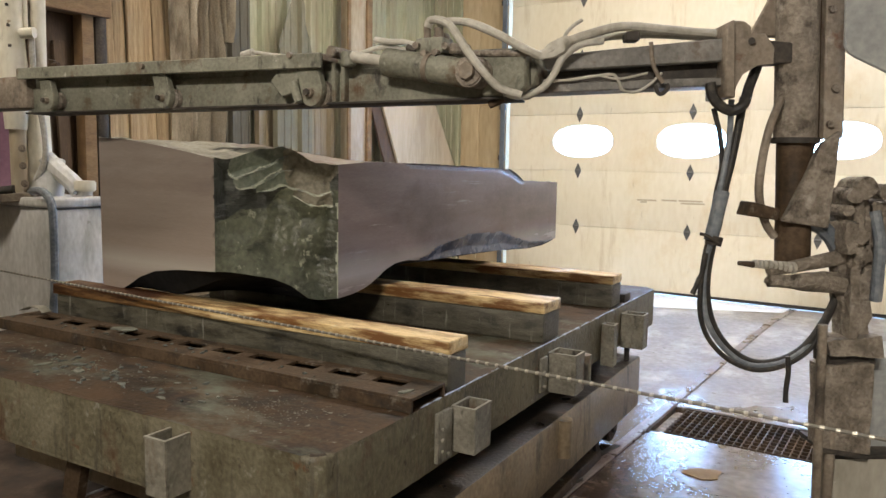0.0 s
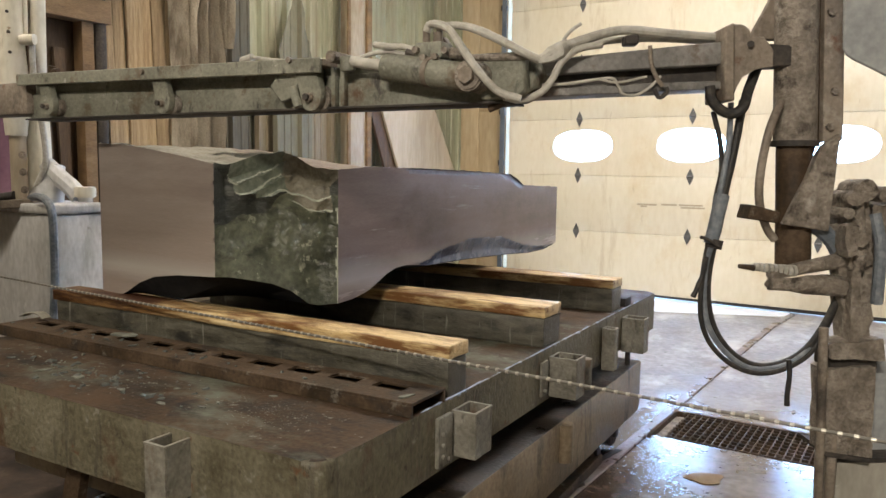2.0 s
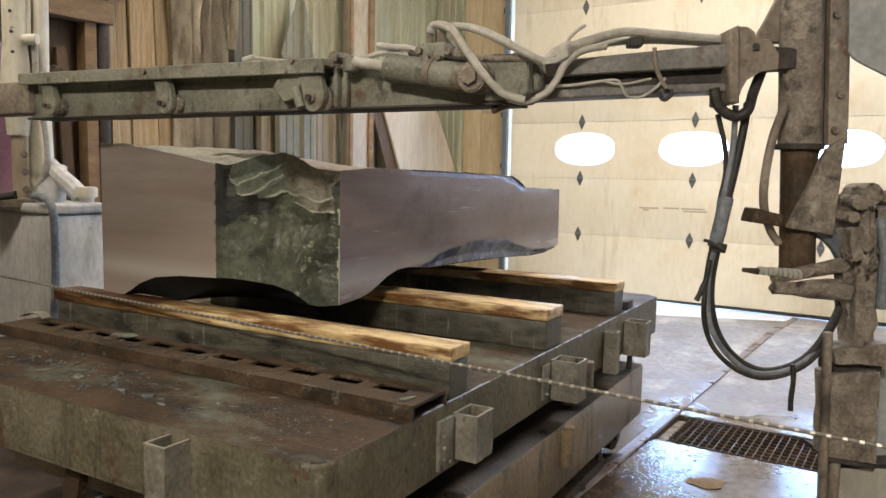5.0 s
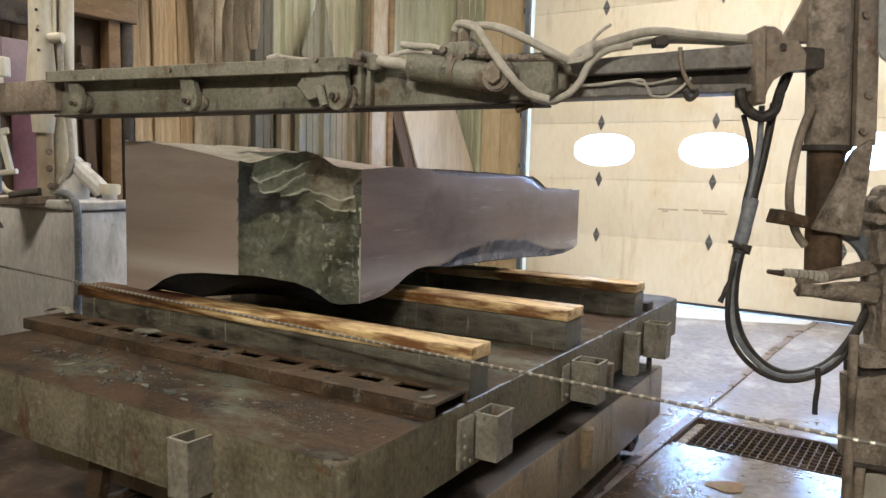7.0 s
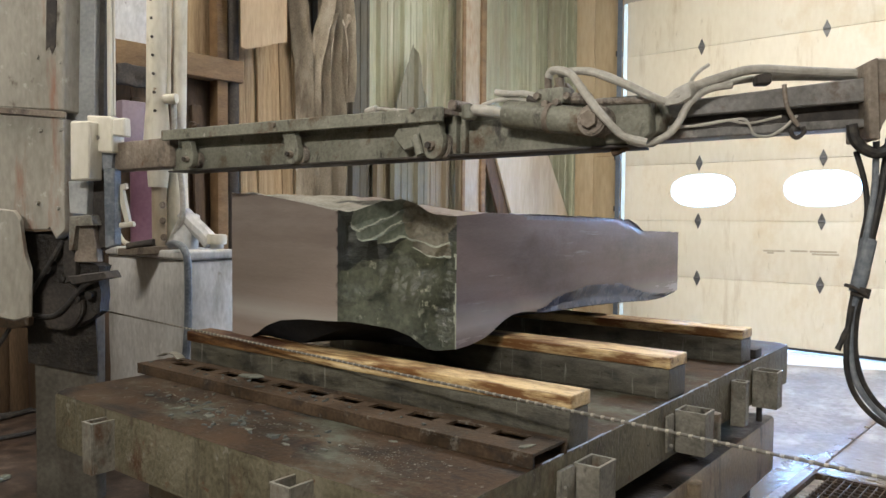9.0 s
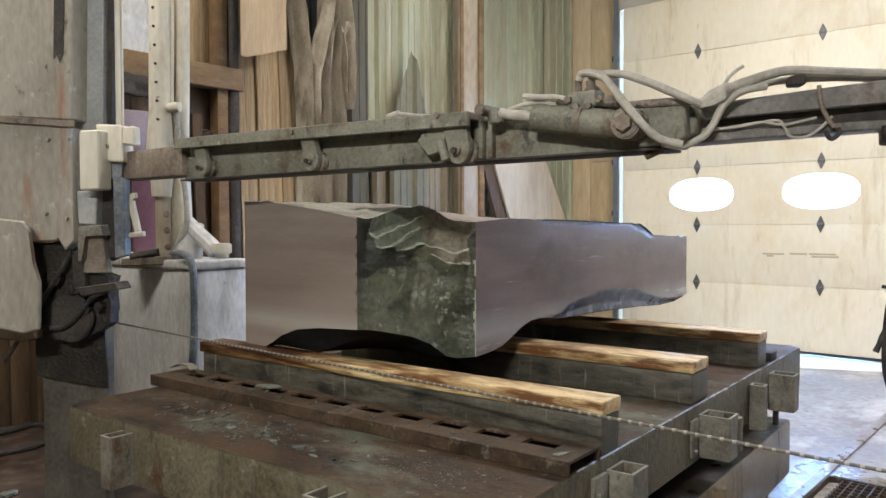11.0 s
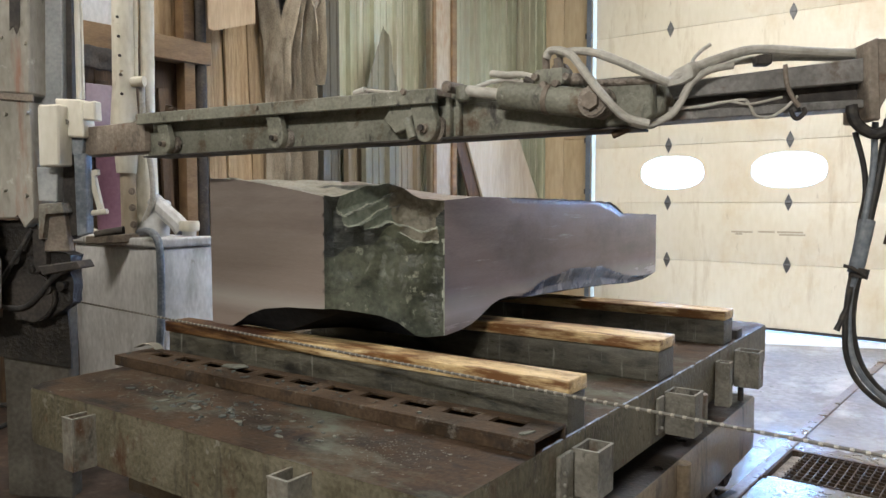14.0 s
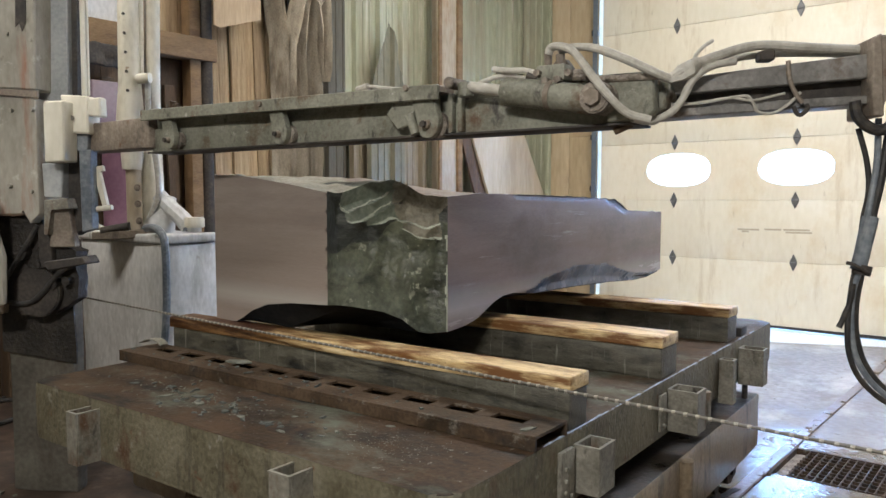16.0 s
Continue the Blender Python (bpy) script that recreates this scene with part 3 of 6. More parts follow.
SEC = 0.61


def plain_section(z0, z1):
    b = box(DOOR[0], DOOR[1], 7.90, 7.93, z0 + 0.0012, z1 - 0.0012, 0.004)
    return box(DOOR[0], DOOR[1], 7.93, 7.945, z0 + 0.012, z1 + 0.012, bm=b)


def window_section(z0, z1, centres, zc, hw, hh):
    """A door section with rounded openings that go through it."""
    b = bmesh.new()

    def face_ring(x0, x1, c):
        corner = math.atan2(z1 - z0, x1 - x0)
        angles = sorted([2 * math.pi * k / 40 for k in range(40)] + [corner, math.pi - corner, math.pi + corner, 2 * math.pi - corner])
        n = len(angles)
        outer, inner = [], []
        for a in angles:
            ca, sa = math.cos(a), math.sin(a)
            inner.append((c + hw * math.copysign(abs(ca) ** 0.82, ca), zc + hh * math.copysign(abs(sa) ** 0.82, sa)))
            s = min((0.5 * (x1 - x0)) / max(abs(ca), 1e-6), (0.5 * (z1 - z0)) / max(abs(sa), 1e-6))
            outer.append(((x0 + x1) / 2 + s * ca, (z0 + z1) / 2 + s * sa))
        for y, flip in ((7.90, 1), (7.945, -1)):
            vo = [b.verts.new((p, y, q)) for p, q in outer]
            vi = [b.verts.new((p, y, q)) for p, q in inner]
            for k in range(n):
                b.faces.new((vo[k], vo[(k + 1) % n], vi[(k + 1) % n], vi[k])[::flip])
            if flip == 1:
                vf = vi
        for k in range(n):
            b.faces.new((vf[k], vf[(k + 1) % n], vi[(k + 1) % n], vi[k]))

    z0, z1 = z0 + 0.0012, z1 - 0.0012
    box(DOOR[0], DOOR[1], 7.946, 7.95, z1 - 0.02, z1 + 0.015, bm=b)
    edges = [DOOR[0]] + [c + s * (hw + 0.06) for c in centres for s in (-1, 1)] + [DOOR[1]]
    for k in range(0, len(edges), 2):
        box(edges[k], edges[k + 1], 7.90, 7.945, z0, z1, bm=b)
    for k, c in enumerate(centres):
        face_ring(edges[2 * k + 1], edges[2 * k + 2], c)
    return b


for k in range(6):
    if k == 2:
        part("section", window_section(k * SEC, k * SEC + SEC, WINDOWS, 1.54, 0.345, 0.172), M_door, door, smooth=None)
    else:
        part("section", plain_section(k * SEC - (0.025 if k == 0 else 0), k * SEC + SEC), M_door, door)
part("bottom_seal", prism([(-4.2, -0.040), (-2.4, -0.047), (-1.3, -0.058), (0.62, -0.062), (0.62, -0.018), (-4.2, -0.018)], (0, 7.905, 0), (1, 0, 0), (0, 0, 1), (0, 0.03, 0)), M_rubber, door, "black rubber bottom seal")
glass = bpy.data.materials.new("window_glass")
glass.use_nodes = True
gb = glass.node_tree.nodes["Principled BSDF"]
gb.inputs["Transmission Weight"].default_value, gb.inputs["Roughness"].default_value, gb.inputs["IOR"].default_value = 1.0, 0.05, 1.05
for c in WINDOWS:
    w = part("window", prism([(0.343 * math.copysign(abs(math.cos(a)) ** 0.82, math.cos(a)), 0.170 * math.copysign(abs(math.sin(a)) ** 0.82, math.sin(a))) for a in [2 * math.pi * k / 32 for k in range(32)]],
                             (c, 7.925, 1.54), (1, 0, 0), (0, 0, 1), (0, 0.004, 0)), glass, door, "rounded clear window pane", smooth=None)
    w.visible_shadow = False


def hinge_mesh():
    b = prism([(0, -0.085), (0.034, -0.012), (0.034, 0.012), (0, 0.085), (-0.034, 0.012), (-0.034, -0.012)], (0, 0, 0), (1, 0, 0), (0, 0, 1), (0, -0.012, 0), 0.003)
    rod((-0.03, -0.014, 0), (0.03, -0.014, 0), 0.012, 10, bm=b)
    for z in (-0.05, 0.05):
        rod((0, -0.008, z), (0, -0.018, z), 0.007, 8, bm=b)
    return mesh_of("hinge", b, M_hinge, 30)


hm = hinge_mesh()
for x in (-3.335, -2.12, -0.91, 0.30):
    for k in range(1, 6):
        h = new("hinge", hm)
        h.parent = door
        h.location = Vector((x, 7.90, k * SEC)) - ORIGIN[door]
track = thing("door_track", (-4.24, 7.86, 0), "galvanised vertical door track with rollers", "door track", kind="structure")
part("channel", box(-4.27, -4.215, 7.80, 7.81, 0, 3.9), M_galv, track)
part("channel", box(-4.27, -4.262, 7.81, 7.90, 0, 3.9), M_galv, track)
for z in (0.7, 1.35, 1.93, 2.54, 3.1):
    part("bracket", box(-4.31, -4.25, 7.84, 7.90, z - 0.03, z + 0.03, 0.004), M_dark, track)

# ---------------------------------------------------------------- rail and drain grate
solo("floor_rail", prism([(-1.225, -0.5), (-1.17, -0.5), (-1.062, 6.7), (-1.117, 6.7)], (0, 0, 0), (1, 0, 0), (0, 1, 0), (0, 0, 0.010), 0.003, prism([(-1.117, 6.7), (-1.062, 6.7), (-1.045, 7.85), (-1.10, 7.85)], (0, 0, 0.3685), (1, 0, 0), (0, 1, -0.055), (0, 0, 0.010), 0.003)), M_rail, "flat steel rail set in the concrete floor", "rail", kind="structure")
solo("floor_rail", box(-2.60, -2.535, -0.5, 6.7, 0.0, 0.012, 0.003), M_rail, "flat steel rail set in the concrete floor", "rail", kind="structure")
# Daylight spilling under the door is painted on the floor as a pale wedge.
spread = [(-3.6, 6.72), (-2.7, 6.80), (-2.07, 6.88), (-1.75, 7.08), (-1.48, 7.27), (-1.12, 7.52), (-1.05, 7.86), (-3.6, 7.86)]
patch_bm = prism(spread, (0, 0, 0.0), (1, 0, 0), (0, 1, 0), (0, 0, 0.004))
for v in patch_bm.verts:
    v.co.z += floor_fall(v.co.y)
solo("daylight_patch", patch_bm, material("floor_daylight", [(0.80, 0.84, 0.90), (0.88, 0.91, 0.95)], 9, 60, (0.35, 0.6), 0.0, 0.2), "pale floor wedge, daylight from under the door put into its colour", "snow", at=(-2.4, 7.5, -0.04), smooth=None)
grate = thing("drain_grate", (-0.7, 3.78, -0.03), "rusty steel bar grate over a floor drain pit", "drain grate")
x = PIT[0] + 0.07
while x < PIT[1] - 0.01:
    part("bar", box(x - 0.0025, x + 0.0025, PIT[2] + 0.005, PIT[3] - 0.005, -0.03, 0.004), M_rust, grate, smooth=None)
    x += 0.034
for k in range(9):
    y = PIT[2] + 0.018 + k * 0.048
    part("cross_rod", box(PIT[0] + 0.06, PIT[1] - 0.004, y - 0.003, y + 0.003, -0.012, 0.002), M_rust, grate, smooth=None)
part("frame_angle", box(PIT[0] - 0.03, PIT[0] + 0.006, PIT[2] - 0.03, PIT[3] + 0.03, -0.05, 0.008, 0.002), M_rust, grate, "rusty angle-iron pit edge")
part("frame_angle", box(PIT[0] + 0.006, PIT[1], PIT[3] - 0.005, PIT[3] + 0.022, -0.05, 0.006, 0.002), M_rust, grate, "rusty angle-iron pit edge")
part("grime", lump(split(box(PIT[0] + 0.005, PIT[0] + 0.05, PIT[2] + 0.01, PIT[3] - 0.01, -0.06, -0.02), 3), 0.01, 30), M_mud, grate, "mud built up in the pit corner")
solo("puddle", prism([(0.075 * math.cos(a) * (1 + 0.25 * math.sin(3 * a)), 0.06 * math.sin(a)) for a in [k * math.pi / 12 for k in range(24)]], (-0.75, 3.16, 0.0005), (0.8, 0.6, 0), (-0.6, 0.8, 0), (0, 0, 0.003)),
     material("silty_water", [(0.10, 0.058, 0.027), (0.145, 0.088, 0.041)], 6, 30, (0.03, 0.08), 0.0, 0.0), "brown silty puddle on the wet floor", "puddle", smooth=None)

# ---------------------------------------------------------------- the cart
cart = thing("saw_cart", (0, 0, 0), "heavy grey-green steel saw cart with rusty deck", "cart", space=TABLE)
def rounded_slab(x0, x1, y0, y1, z0, z1, r, soft):
    """A slab with its plan corners rounded and its edges worn soft."""
    pts = []
    for cx, cy, a0 in ((x1 - r, y0 + r, -90), (x1 - r, y1 - r, 0), (x0 + r, y1 - r, 90), (x0 + r, y0 + r, 180)):
        pts += [(cx + r * math.cos(radians(a0 + 18 * k)), cy + r * math.sin(radians(a0 + 18 * k))) for k in range(6)]
    s = prism(pts, (0, 0, z0), (1, 0, 0), (0, 1, 0), (0, 0, z1 - z0))
    rim = [e for e in s.edges if abs(e.verts[0].co.z - e.verts[1].co.z) < 1e-6]
    bmesh.ops.bevel(s, geom=rim, offset=soft, segments=3, profile=0.5, affect="EDGES")
    return s


b = rounded_slab(-1.62, 0.075, -0.122, 2.60, 0.455, 0.636, 0.05, 0.016)
bmesh.ops.recalc_face_normals(b, faces=b.faces)
b.normal_update()
for f in b.faces:
    if f.normal.z > 0.9:
        f.material_index = 1
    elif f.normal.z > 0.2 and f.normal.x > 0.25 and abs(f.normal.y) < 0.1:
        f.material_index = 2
part("deck", b, [M_cart, M_rusttop, M_wetglint], cart, "thick steel deck, rusty on top, wet edge with a bluish glint in its colour")
b = box(-1.70, 0.12, 0.28, 2.18, 0.137, 0.376, 0.012)
bmesh.ops.recalc_face_normals(b, faces=b.faces)
b.normal_update()
for f in b.faces:
    if f.normal.z > 0.9:
        f.material_index = 1
part("lower_frame", b, [M_lower, M_ledgeshade], cart, "lower steel frame, its ledge dark with wet grime and painted-in shade")
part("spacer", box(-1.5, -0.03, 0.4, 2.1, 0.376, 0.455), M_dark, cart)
for u in (0.03, -1.42):
    for v in (0.50, 1.10, 1.72, 1.98):
        wh = part("wheel", rod((u - 0.03, v, 0.078), (u + 0.03, v, 0.078), 0.066, 20, bevel=0.006), M_rust, cart)
        part("hub", rod((u - 0.045, v, 0.075), (u + 0.045, v, 0.075), 0.022, 12), M_dark, wh)
part("floor_skid", box(-0.10, 0.085, 0.35, 1.75, 0.012, 0.055, 0.006), M_rust, cart)


def tube_mesh(w, d, h, t=0.007):
    """An open rectangular tube, standing upright, its top open."""
    b = bmesh.new()
    for x0, x1, y0, y1 in ((0, w, 0, t), (0, w, d - t, d), (0, t, t, d - t), (w - t, w, t, d - t)):
        box(x0, x1, y0, y1, 0, h, 0.0015, bm=b, seg=1)
    box(t, w - t, t, d - t, 0.004, h * 0.35, bm=b)
    return b


def socket(u, v, w, d, z0, z1, name="stake_pocket", plate=True):
    b = tube_mesh(w, d, z1 - z0)
    b.transform(Matrix.Translation((u, v, z0)))
    p = part(name, b, M_tube, cart, "open rectangular steel tube pocket", smooth=25)
    rim = bmesh.new()
    for x0, x1, y0, y1 in ((u - 0.001, u + w + 0.001, v - 0.001, v + 0.007), (u - 0.001, u + w + 0.001, v + d - 0.007, v + d + 0.001), (u - 0.001, u + 0.007, v + 0.007, v + d - 0.007), (u + w - 0.007, u + w + 0.001, v + 0.007, v + d - 0.007)):
        box(x0, x1, y0, y1, z1 - 0.002, z1 + 0.0015, bm=rim)
    part("rim", rim, M_edge, p, "bright worn rim", smooth=None)


socket(0.078, 0.428, 0.072, 0.097, 0.478, 0.603)
socket(0.078, 1.120, 0.100, 0.090, 0.465, 0.604)
socket(0.078, 1.98, 0.100, 0.08, 0.45, 0.602)
socket(0.078, 1.70, 0.055, 0.05, 0.43, 0.603)
part("pipe_stub", rod((0.112, 1.40, 0.43), (0.112, 1.40, 0.545), 0.026, 16), M_tube, cart)
part("pipe_stub", rod((0.128, 1.16, 0.23), (0.128, 1.16, 0.365), 0.03, 16), M_lower, cart)
part("latch_plate", box(0.076, 0.09, 0.34, 0.415, 0.47, 0.605, 0.004), M_tube, cart)
part("latch_plate", box(0.076, 0.086, 1.04, 1.10, 0.48, 0.60, 0.004), M_tube, cart)
for v, z in ((0.36, 0.50), (0.36, 0.53), (0.36, 0.56), (0.39, 0.485), (1.06, 0.50), (1.06, 0.55)):
    part("rivet", rod((0.08, v, z), (0.097, v, z), 0.006, 8), M_tube, cart)
part("bolt", rod((0.09, 2.05, 0.372), (0.09, 2.05, 0.455), 0.012, 10), M_dark, cart)
socket(-0.370, -0.195, 0.068, 0.122, 0.485, 0.622)
socket(-1.250, -0.195, 0.055, 0.122, 0.455, 0.610)
part("leg_brace", prism([(-1.0, 0.455), (-0.93, 0.455), (-1.05, 0.0), (-1.12, 0.0)], (0, 0.05, 0), (1, 0, 0), (0, 0, 1), (0, 0.03, 0)), M_rust, cart)

# A raised pale line draws the highlight on the deck's wet edge.
part("edge_glint", hose([(0.0700, 0.28 + 0.104 * k, 0.6335 + 0.0012 * math.sin(9 * k)) for k in range(20)], 0.0042, 8, 14, wobble=0.7), M_glintline, cart, "thin pale line painting the blue glint on the wet deck edge")
part("corner_bracket", box(-0.02, 0.065, 2.07, 2.16, 0.636, 0.675, 0.004), M_dark, cart)
rs = random.Random(12)
for k in range(16):
    u, v, L = rs.uniform(0.0, 0.12), 0.40 + 0.10 * k + rs.uniform(-0.05, 0.05), rs.uniform(0.05, 0.15)
    sc = lump(split(box(-L, L, -0.014, 0.014, 0.0, rs.uniform(0.008, 0.03), 0.003), 2), 0.009, 16)
    so = solo("wood_scrap", sc, M_dark, "dark muddy wood scrap on the floor beside the cart", "wood scrap", "scraps beside the cart")
    so.matrix_basis = TABLE @ pose(u, v, 0.002, 0, 0, 90 + rs.uniform(-25, 25))

b = bmesh.new()
rw = random.Random(5)
for _ in range(150):
    a, d = rw.uniform(0, 6.283), abs(rw.gauss(0, 0.11))
    c = TABLE @ Vector((0.22 + 0.6 * d * math.cos(a), 2.05 + 1.6 * d * math.sin(a), 0.0))
    s = rw.uniform(0.0012, 0.0042)
    bmesh.ops.create_icosphere(b, subdivisions=1, radius=s, matrix=Matrix.Translation((c.x, c.y, s * 0.3)) @ Matrix.Diagonal((1, 1.4, 0.6, 1)))
solo("water_drops", b, M_waterglint, "water drops splashed on the wet floor, glints put into their colour", "water drops", kind="stuff", smooth=80)

# slotted channel on the deck
chan = thing("slotted_channel", (-0.9, 0.3, 0.637), "rusty steel channel with a row of square slots", "steel channel", space=TABLE)
CV0, CV1, CZ = 0.225, 0.392, 0.675
slots = [-1.52 + 0.147 * k for k in range(11)]
b = bmesh.new()
box(-1.67, 0.078, CV0, CV0 + 0.078, CZ - 0.008, CZ, 0.001, bm=b, seg=1)
box(-1.67, 0.078, CV1 - 0.038, CV1, CZ - 0.008, CZ, 0.001, bm=b, seg=1)
last = -1.67
for s in slots + [0.078]:
    e = s - 0.048 if s != 0.078 else 0.078
    if e > last:
        box(last, e, CV0 + 0.078, CV1 - 0.038, CZ - 0.008, CZ, bm=b)
    last = s + 0.048
part("top_plate", b, M_rust, chan, smooth=None)
part("side", box(-1.67, 0.078, CV0, CV0 + 0.008, 0.637, CZ - 0.008, 0.001, seg=1), M_rust, chan)
part("side", box(-1.67, 0.078, CV1 - 0.008, CV1, 0.637, CZ - 0.008, 0.001, seg=1), M_rust, chan)

# support beams and pine planks on them
BEAMS = ((0.072, 0.418, 0.528, -1.62), (0.066, 1.10, 1.255, -1.55), (0.060, 1.89, 2.03, -1.55))
for k, (u1, v0, v1, u0) in enumerate(BEAMS):
    solo("support_beam", lump(split(box(u0, u1 - 0.004, v0 + 0.003, v1 - 0.003, 0.6365, 0.7385, 0.005), 2), 0.0015, 8), M_beam, "dark wet timber support beam streaked with slurry", "beam", "support beams", space=TABLE, at=((u0 + u1) / 2, (v0 + v1) / 2, 0.6365))
    pb = split(box(u0 - 0.02, u1, v0, v1, 0.739, 0.778, 0.004), 3)
    solo("plank", lump(pb, 0.0025, 5), M_pine if k else M_pinewet, ("pale pine plank with a brown sawn groove on a support beam", "water-stained pine plank on a support beam", "pale pine plank on a support beam")[k], "plank", "pine planks", space=TABLE, at=((u0 + u1) / 2, (v0 + v1) / 2, 0.739))

# ---------------------------------------------------------------- the stone block


def lerp_list(pts, t):
    for (a, x), (b, y) in zip(pts, pts[1:]):
        if t <= b:
            return x + (y - x) * max(0, (t - a)) / (b - a)
    return pts[-1][1]


def block_mesh():
    P2, P3, P4 = Vector((-0.785, 0.418)), Vector((-0.555, 0.755)), Vector((-0.555, 2.775))
    L0, L1 = Vector((-1.462, 0.505)), Vector((-1.32, 2.80))
    NR, NL, NW = 110, 90, 48
    right = [P2.lerp(P3, k / NR) for k in range(NR)] + [P3.lerp(P4, k / NL) for k in range(NL + 1)]
    rough_top = [(0, 1.252), (0.2, 1.288), (0.4, 1.312), (0.58, 1.308), (0.72, 1.272), (0.85, 1.246), (1, 1.24)]
    rough_bot = [(0, 0.893), (0.2, 0.884), (0.45, 0.862), (0.6, 0.835), (0.74, 0.79), (0.82, 0.781), (1, 0.782)]
    long_top = [(0.755, 1.24), (0.96, 1.252), (1.31, 1.249), (1.70, 1.243), (2.12, 1.232), (2.15, 1.228), (2.23, 1.205), (2.30, 1.175), (2.38, 1.173), (2.775, 1.162)]
    long_bot = [(0.755, 0.782), (0.84, 0.787), (0.92, 0.80), (0.98, 0.822), (1.05, 0.852), (1.11, 0.868), (1.19, 0.872), (1.28, 0.862), (1.37, 0.852), (1.71, 0.846), (2.14, 0.831), (2.42, 0.814), (2.62, 0.815), (2.775, 0.835)]
    front_top = [(0, 1.323), (0.22, 1.318), (0.42, 1.305), (0.72, 1.280), (1, 1.252)]
    front_bot = [(0, 0.779), (0.20, 0.779), (0.27, 0.80), (0.36, 0.832), (0.5, 0.862), (0.7, 0.88), (1, 0.893)]
    b = bmesh.new()
    rows = []
    for i, r in enumerate(right):
        q = i / (len(right) - 1)
        s = max(0.0, (r.y - 0.418) / (2.775 - 0.418))
        left = L0.lerp(L1, s)
        if i < NR:
            zt, zb = lerp_list(rough_top, i / NR), lerp_list(rough_bot, i / NR)
        else:
            zt, zb = lerp_list(long_top, r.y), lerp_list(long_bot, r.y)
        zt_l = 1.322 if r.y < 0.8 else lerp_list([(0.8, 1.315), (0.95, 1.27), (1.1, 1.24), (1.5, 1.235), (2.1, 1.22), (2.35, 1.165), (2.775, 1.155)], r.y)
        zb_l = 0.780
        trow, brow = [], []
        lean = math.sin(math.pi * min(1.0, i / NR)) ** 0.8 * 0.085
        r_top = r - Vector((0.82, -0.57)) * lean
        for j in range(NW + 1):
            w = j / NW
            p = left.lerp(r, w)
            f = min(1.0, s / 0.10)
            m = min(1.0, max(0.0, (r.y - 0.75) / 0.2))
            base = zt_l * m + (lerp_list(front_top, 0.75 * w) - 0.004) * (1 - m)
            zt_in = base + (zt - base) * max(0.0, (w - 0.5) / 0.5) ** 1.4 + 0.008 * noise.noise((p.x * 6, p.y * 6, 1)) * math.sin(math.pi * w)
            zt_w = lerp_list(front_top, w) * (1 - f) + zt_in * f
            g = min(1.0, s / 0.025)
            zb_w = lerp_list(front_bot, w) * (1 - g) + (0.7775 + (zb - 0.7775) * max(0, (w - 0.55) / 0.45) + 0.001 * math.sin(math.pi * w)) * g
            edge = 0.0 if i == 0 or i == len(right) - 1 else 1.0
            rough = 0.010 * noise.noise((p.x * 18, p.y * 18, 3)) * edge
            pt = left.lerp(r_top, w)
            trow.append(b.verts.new((pt.x, pt.y, zt_w + rough * (1 if i < NR else 0.5))))
            brow.append(b.verts.new((p.x, p.y, zb_w)))
        rows.append((trow, brow))
    for (t0, b0), (t1, b1) in zip(rows, rows[1:]):
        near = t0[0].co.y < 0.78
        for j in range(NW):
            ft = b.faces.new((t0[j], t0[j + 1], t1[j + 1], t1[j]))
            dark = t0[NW].co.y > 0.56 and j > NW * 0.72 and near
            ft.material_index = (10 if dark else 3) if near else 5
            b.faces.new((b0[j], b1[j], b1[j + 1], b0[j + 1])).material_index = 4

    def wall_faces(top, bot, index, shift=None, NH=72):
        cols = []
        for k, (vt, vb) in enumerate(zip(top, bot)):
            col = [vb]
            for h in range(1, NH):
                p = vb.co.lerp(vt.co, h / NH)
                if shift:
                    p += shift(p, k / (len(top) - 1), h / NH)
                col.append(b.verts.new(p))
            col.append(vt)
            cols.append(col)
        for k, (c0, c1) in enumerate(zip(cols, cols[1:])):
            for h in range(NH):
                fc = b.faces.new((c0[h], c1[h], c1[h + 1], c0[h + 1]))
                fc.material_index = index
                mid, s, hh = (c0[h].co + c1[h + 1].co) / 2, (k + 0.5) / (len(cols) - 1), (h + 0.5) / NH
                if shift and index == 1:
                    s += 0.09 * noise.noise(mid * 8.0) + 0.04 * noise.noise(mid * 25.0)
                    lines = [q for q, _ in ledge_lines(mid, s)]
                    if any(abs(hh - q) < 0.0075 for q in lines) and noise.noise(mid * 12) > -0.25:
                        fc.material_index = 6
                    elif lines and hh > lines[-1]:
                        fc.material_index = 8 if s > 0.62 else 7
                    elif hh + 0.10 * noise.noise(mid * 9.0) > 0.50 + 0.36 * max(0.0, s - 0.10):
                        fc.material_index = 10
                    if (k + 0.5) / (len(cols) - 1) > 0.990 - 0.012 * noise.noise(mid * 30.0) and hh < 0.72:
                        fc.material_index = 6
                elif shift and index == 2 and hh < wet_sheen_height(mid.y):
                    fc.material_index = 9
                elif shift and index == 2 and hh > chip_height(mid.y):
                    fc.material_index = 11

    out = Vector((0.82, -0.57, 0))

    def wet_sheen_height(v):
        """How far up the long face its wet broken lower edge, painted with blue sheen, reaches."""
        return lerp_list([(1.27, -0.02), (1.45, 0.15), (1.72, 0.235), (2.05, 0.23), (2.2, 0.16), (2.65, 0.05), (2.775, 0.03)], v) + (0.025 * noise.noise((v * 9, 0, 2)) + 0.012 * noise.noise((v * 26, 0, 5)) if v > 1.3 else 0)

    def chip_height(v):
        """Where chips have come off the long face's upper edge."""
        if not 1.16 < v < 2.31:
            return 2.0
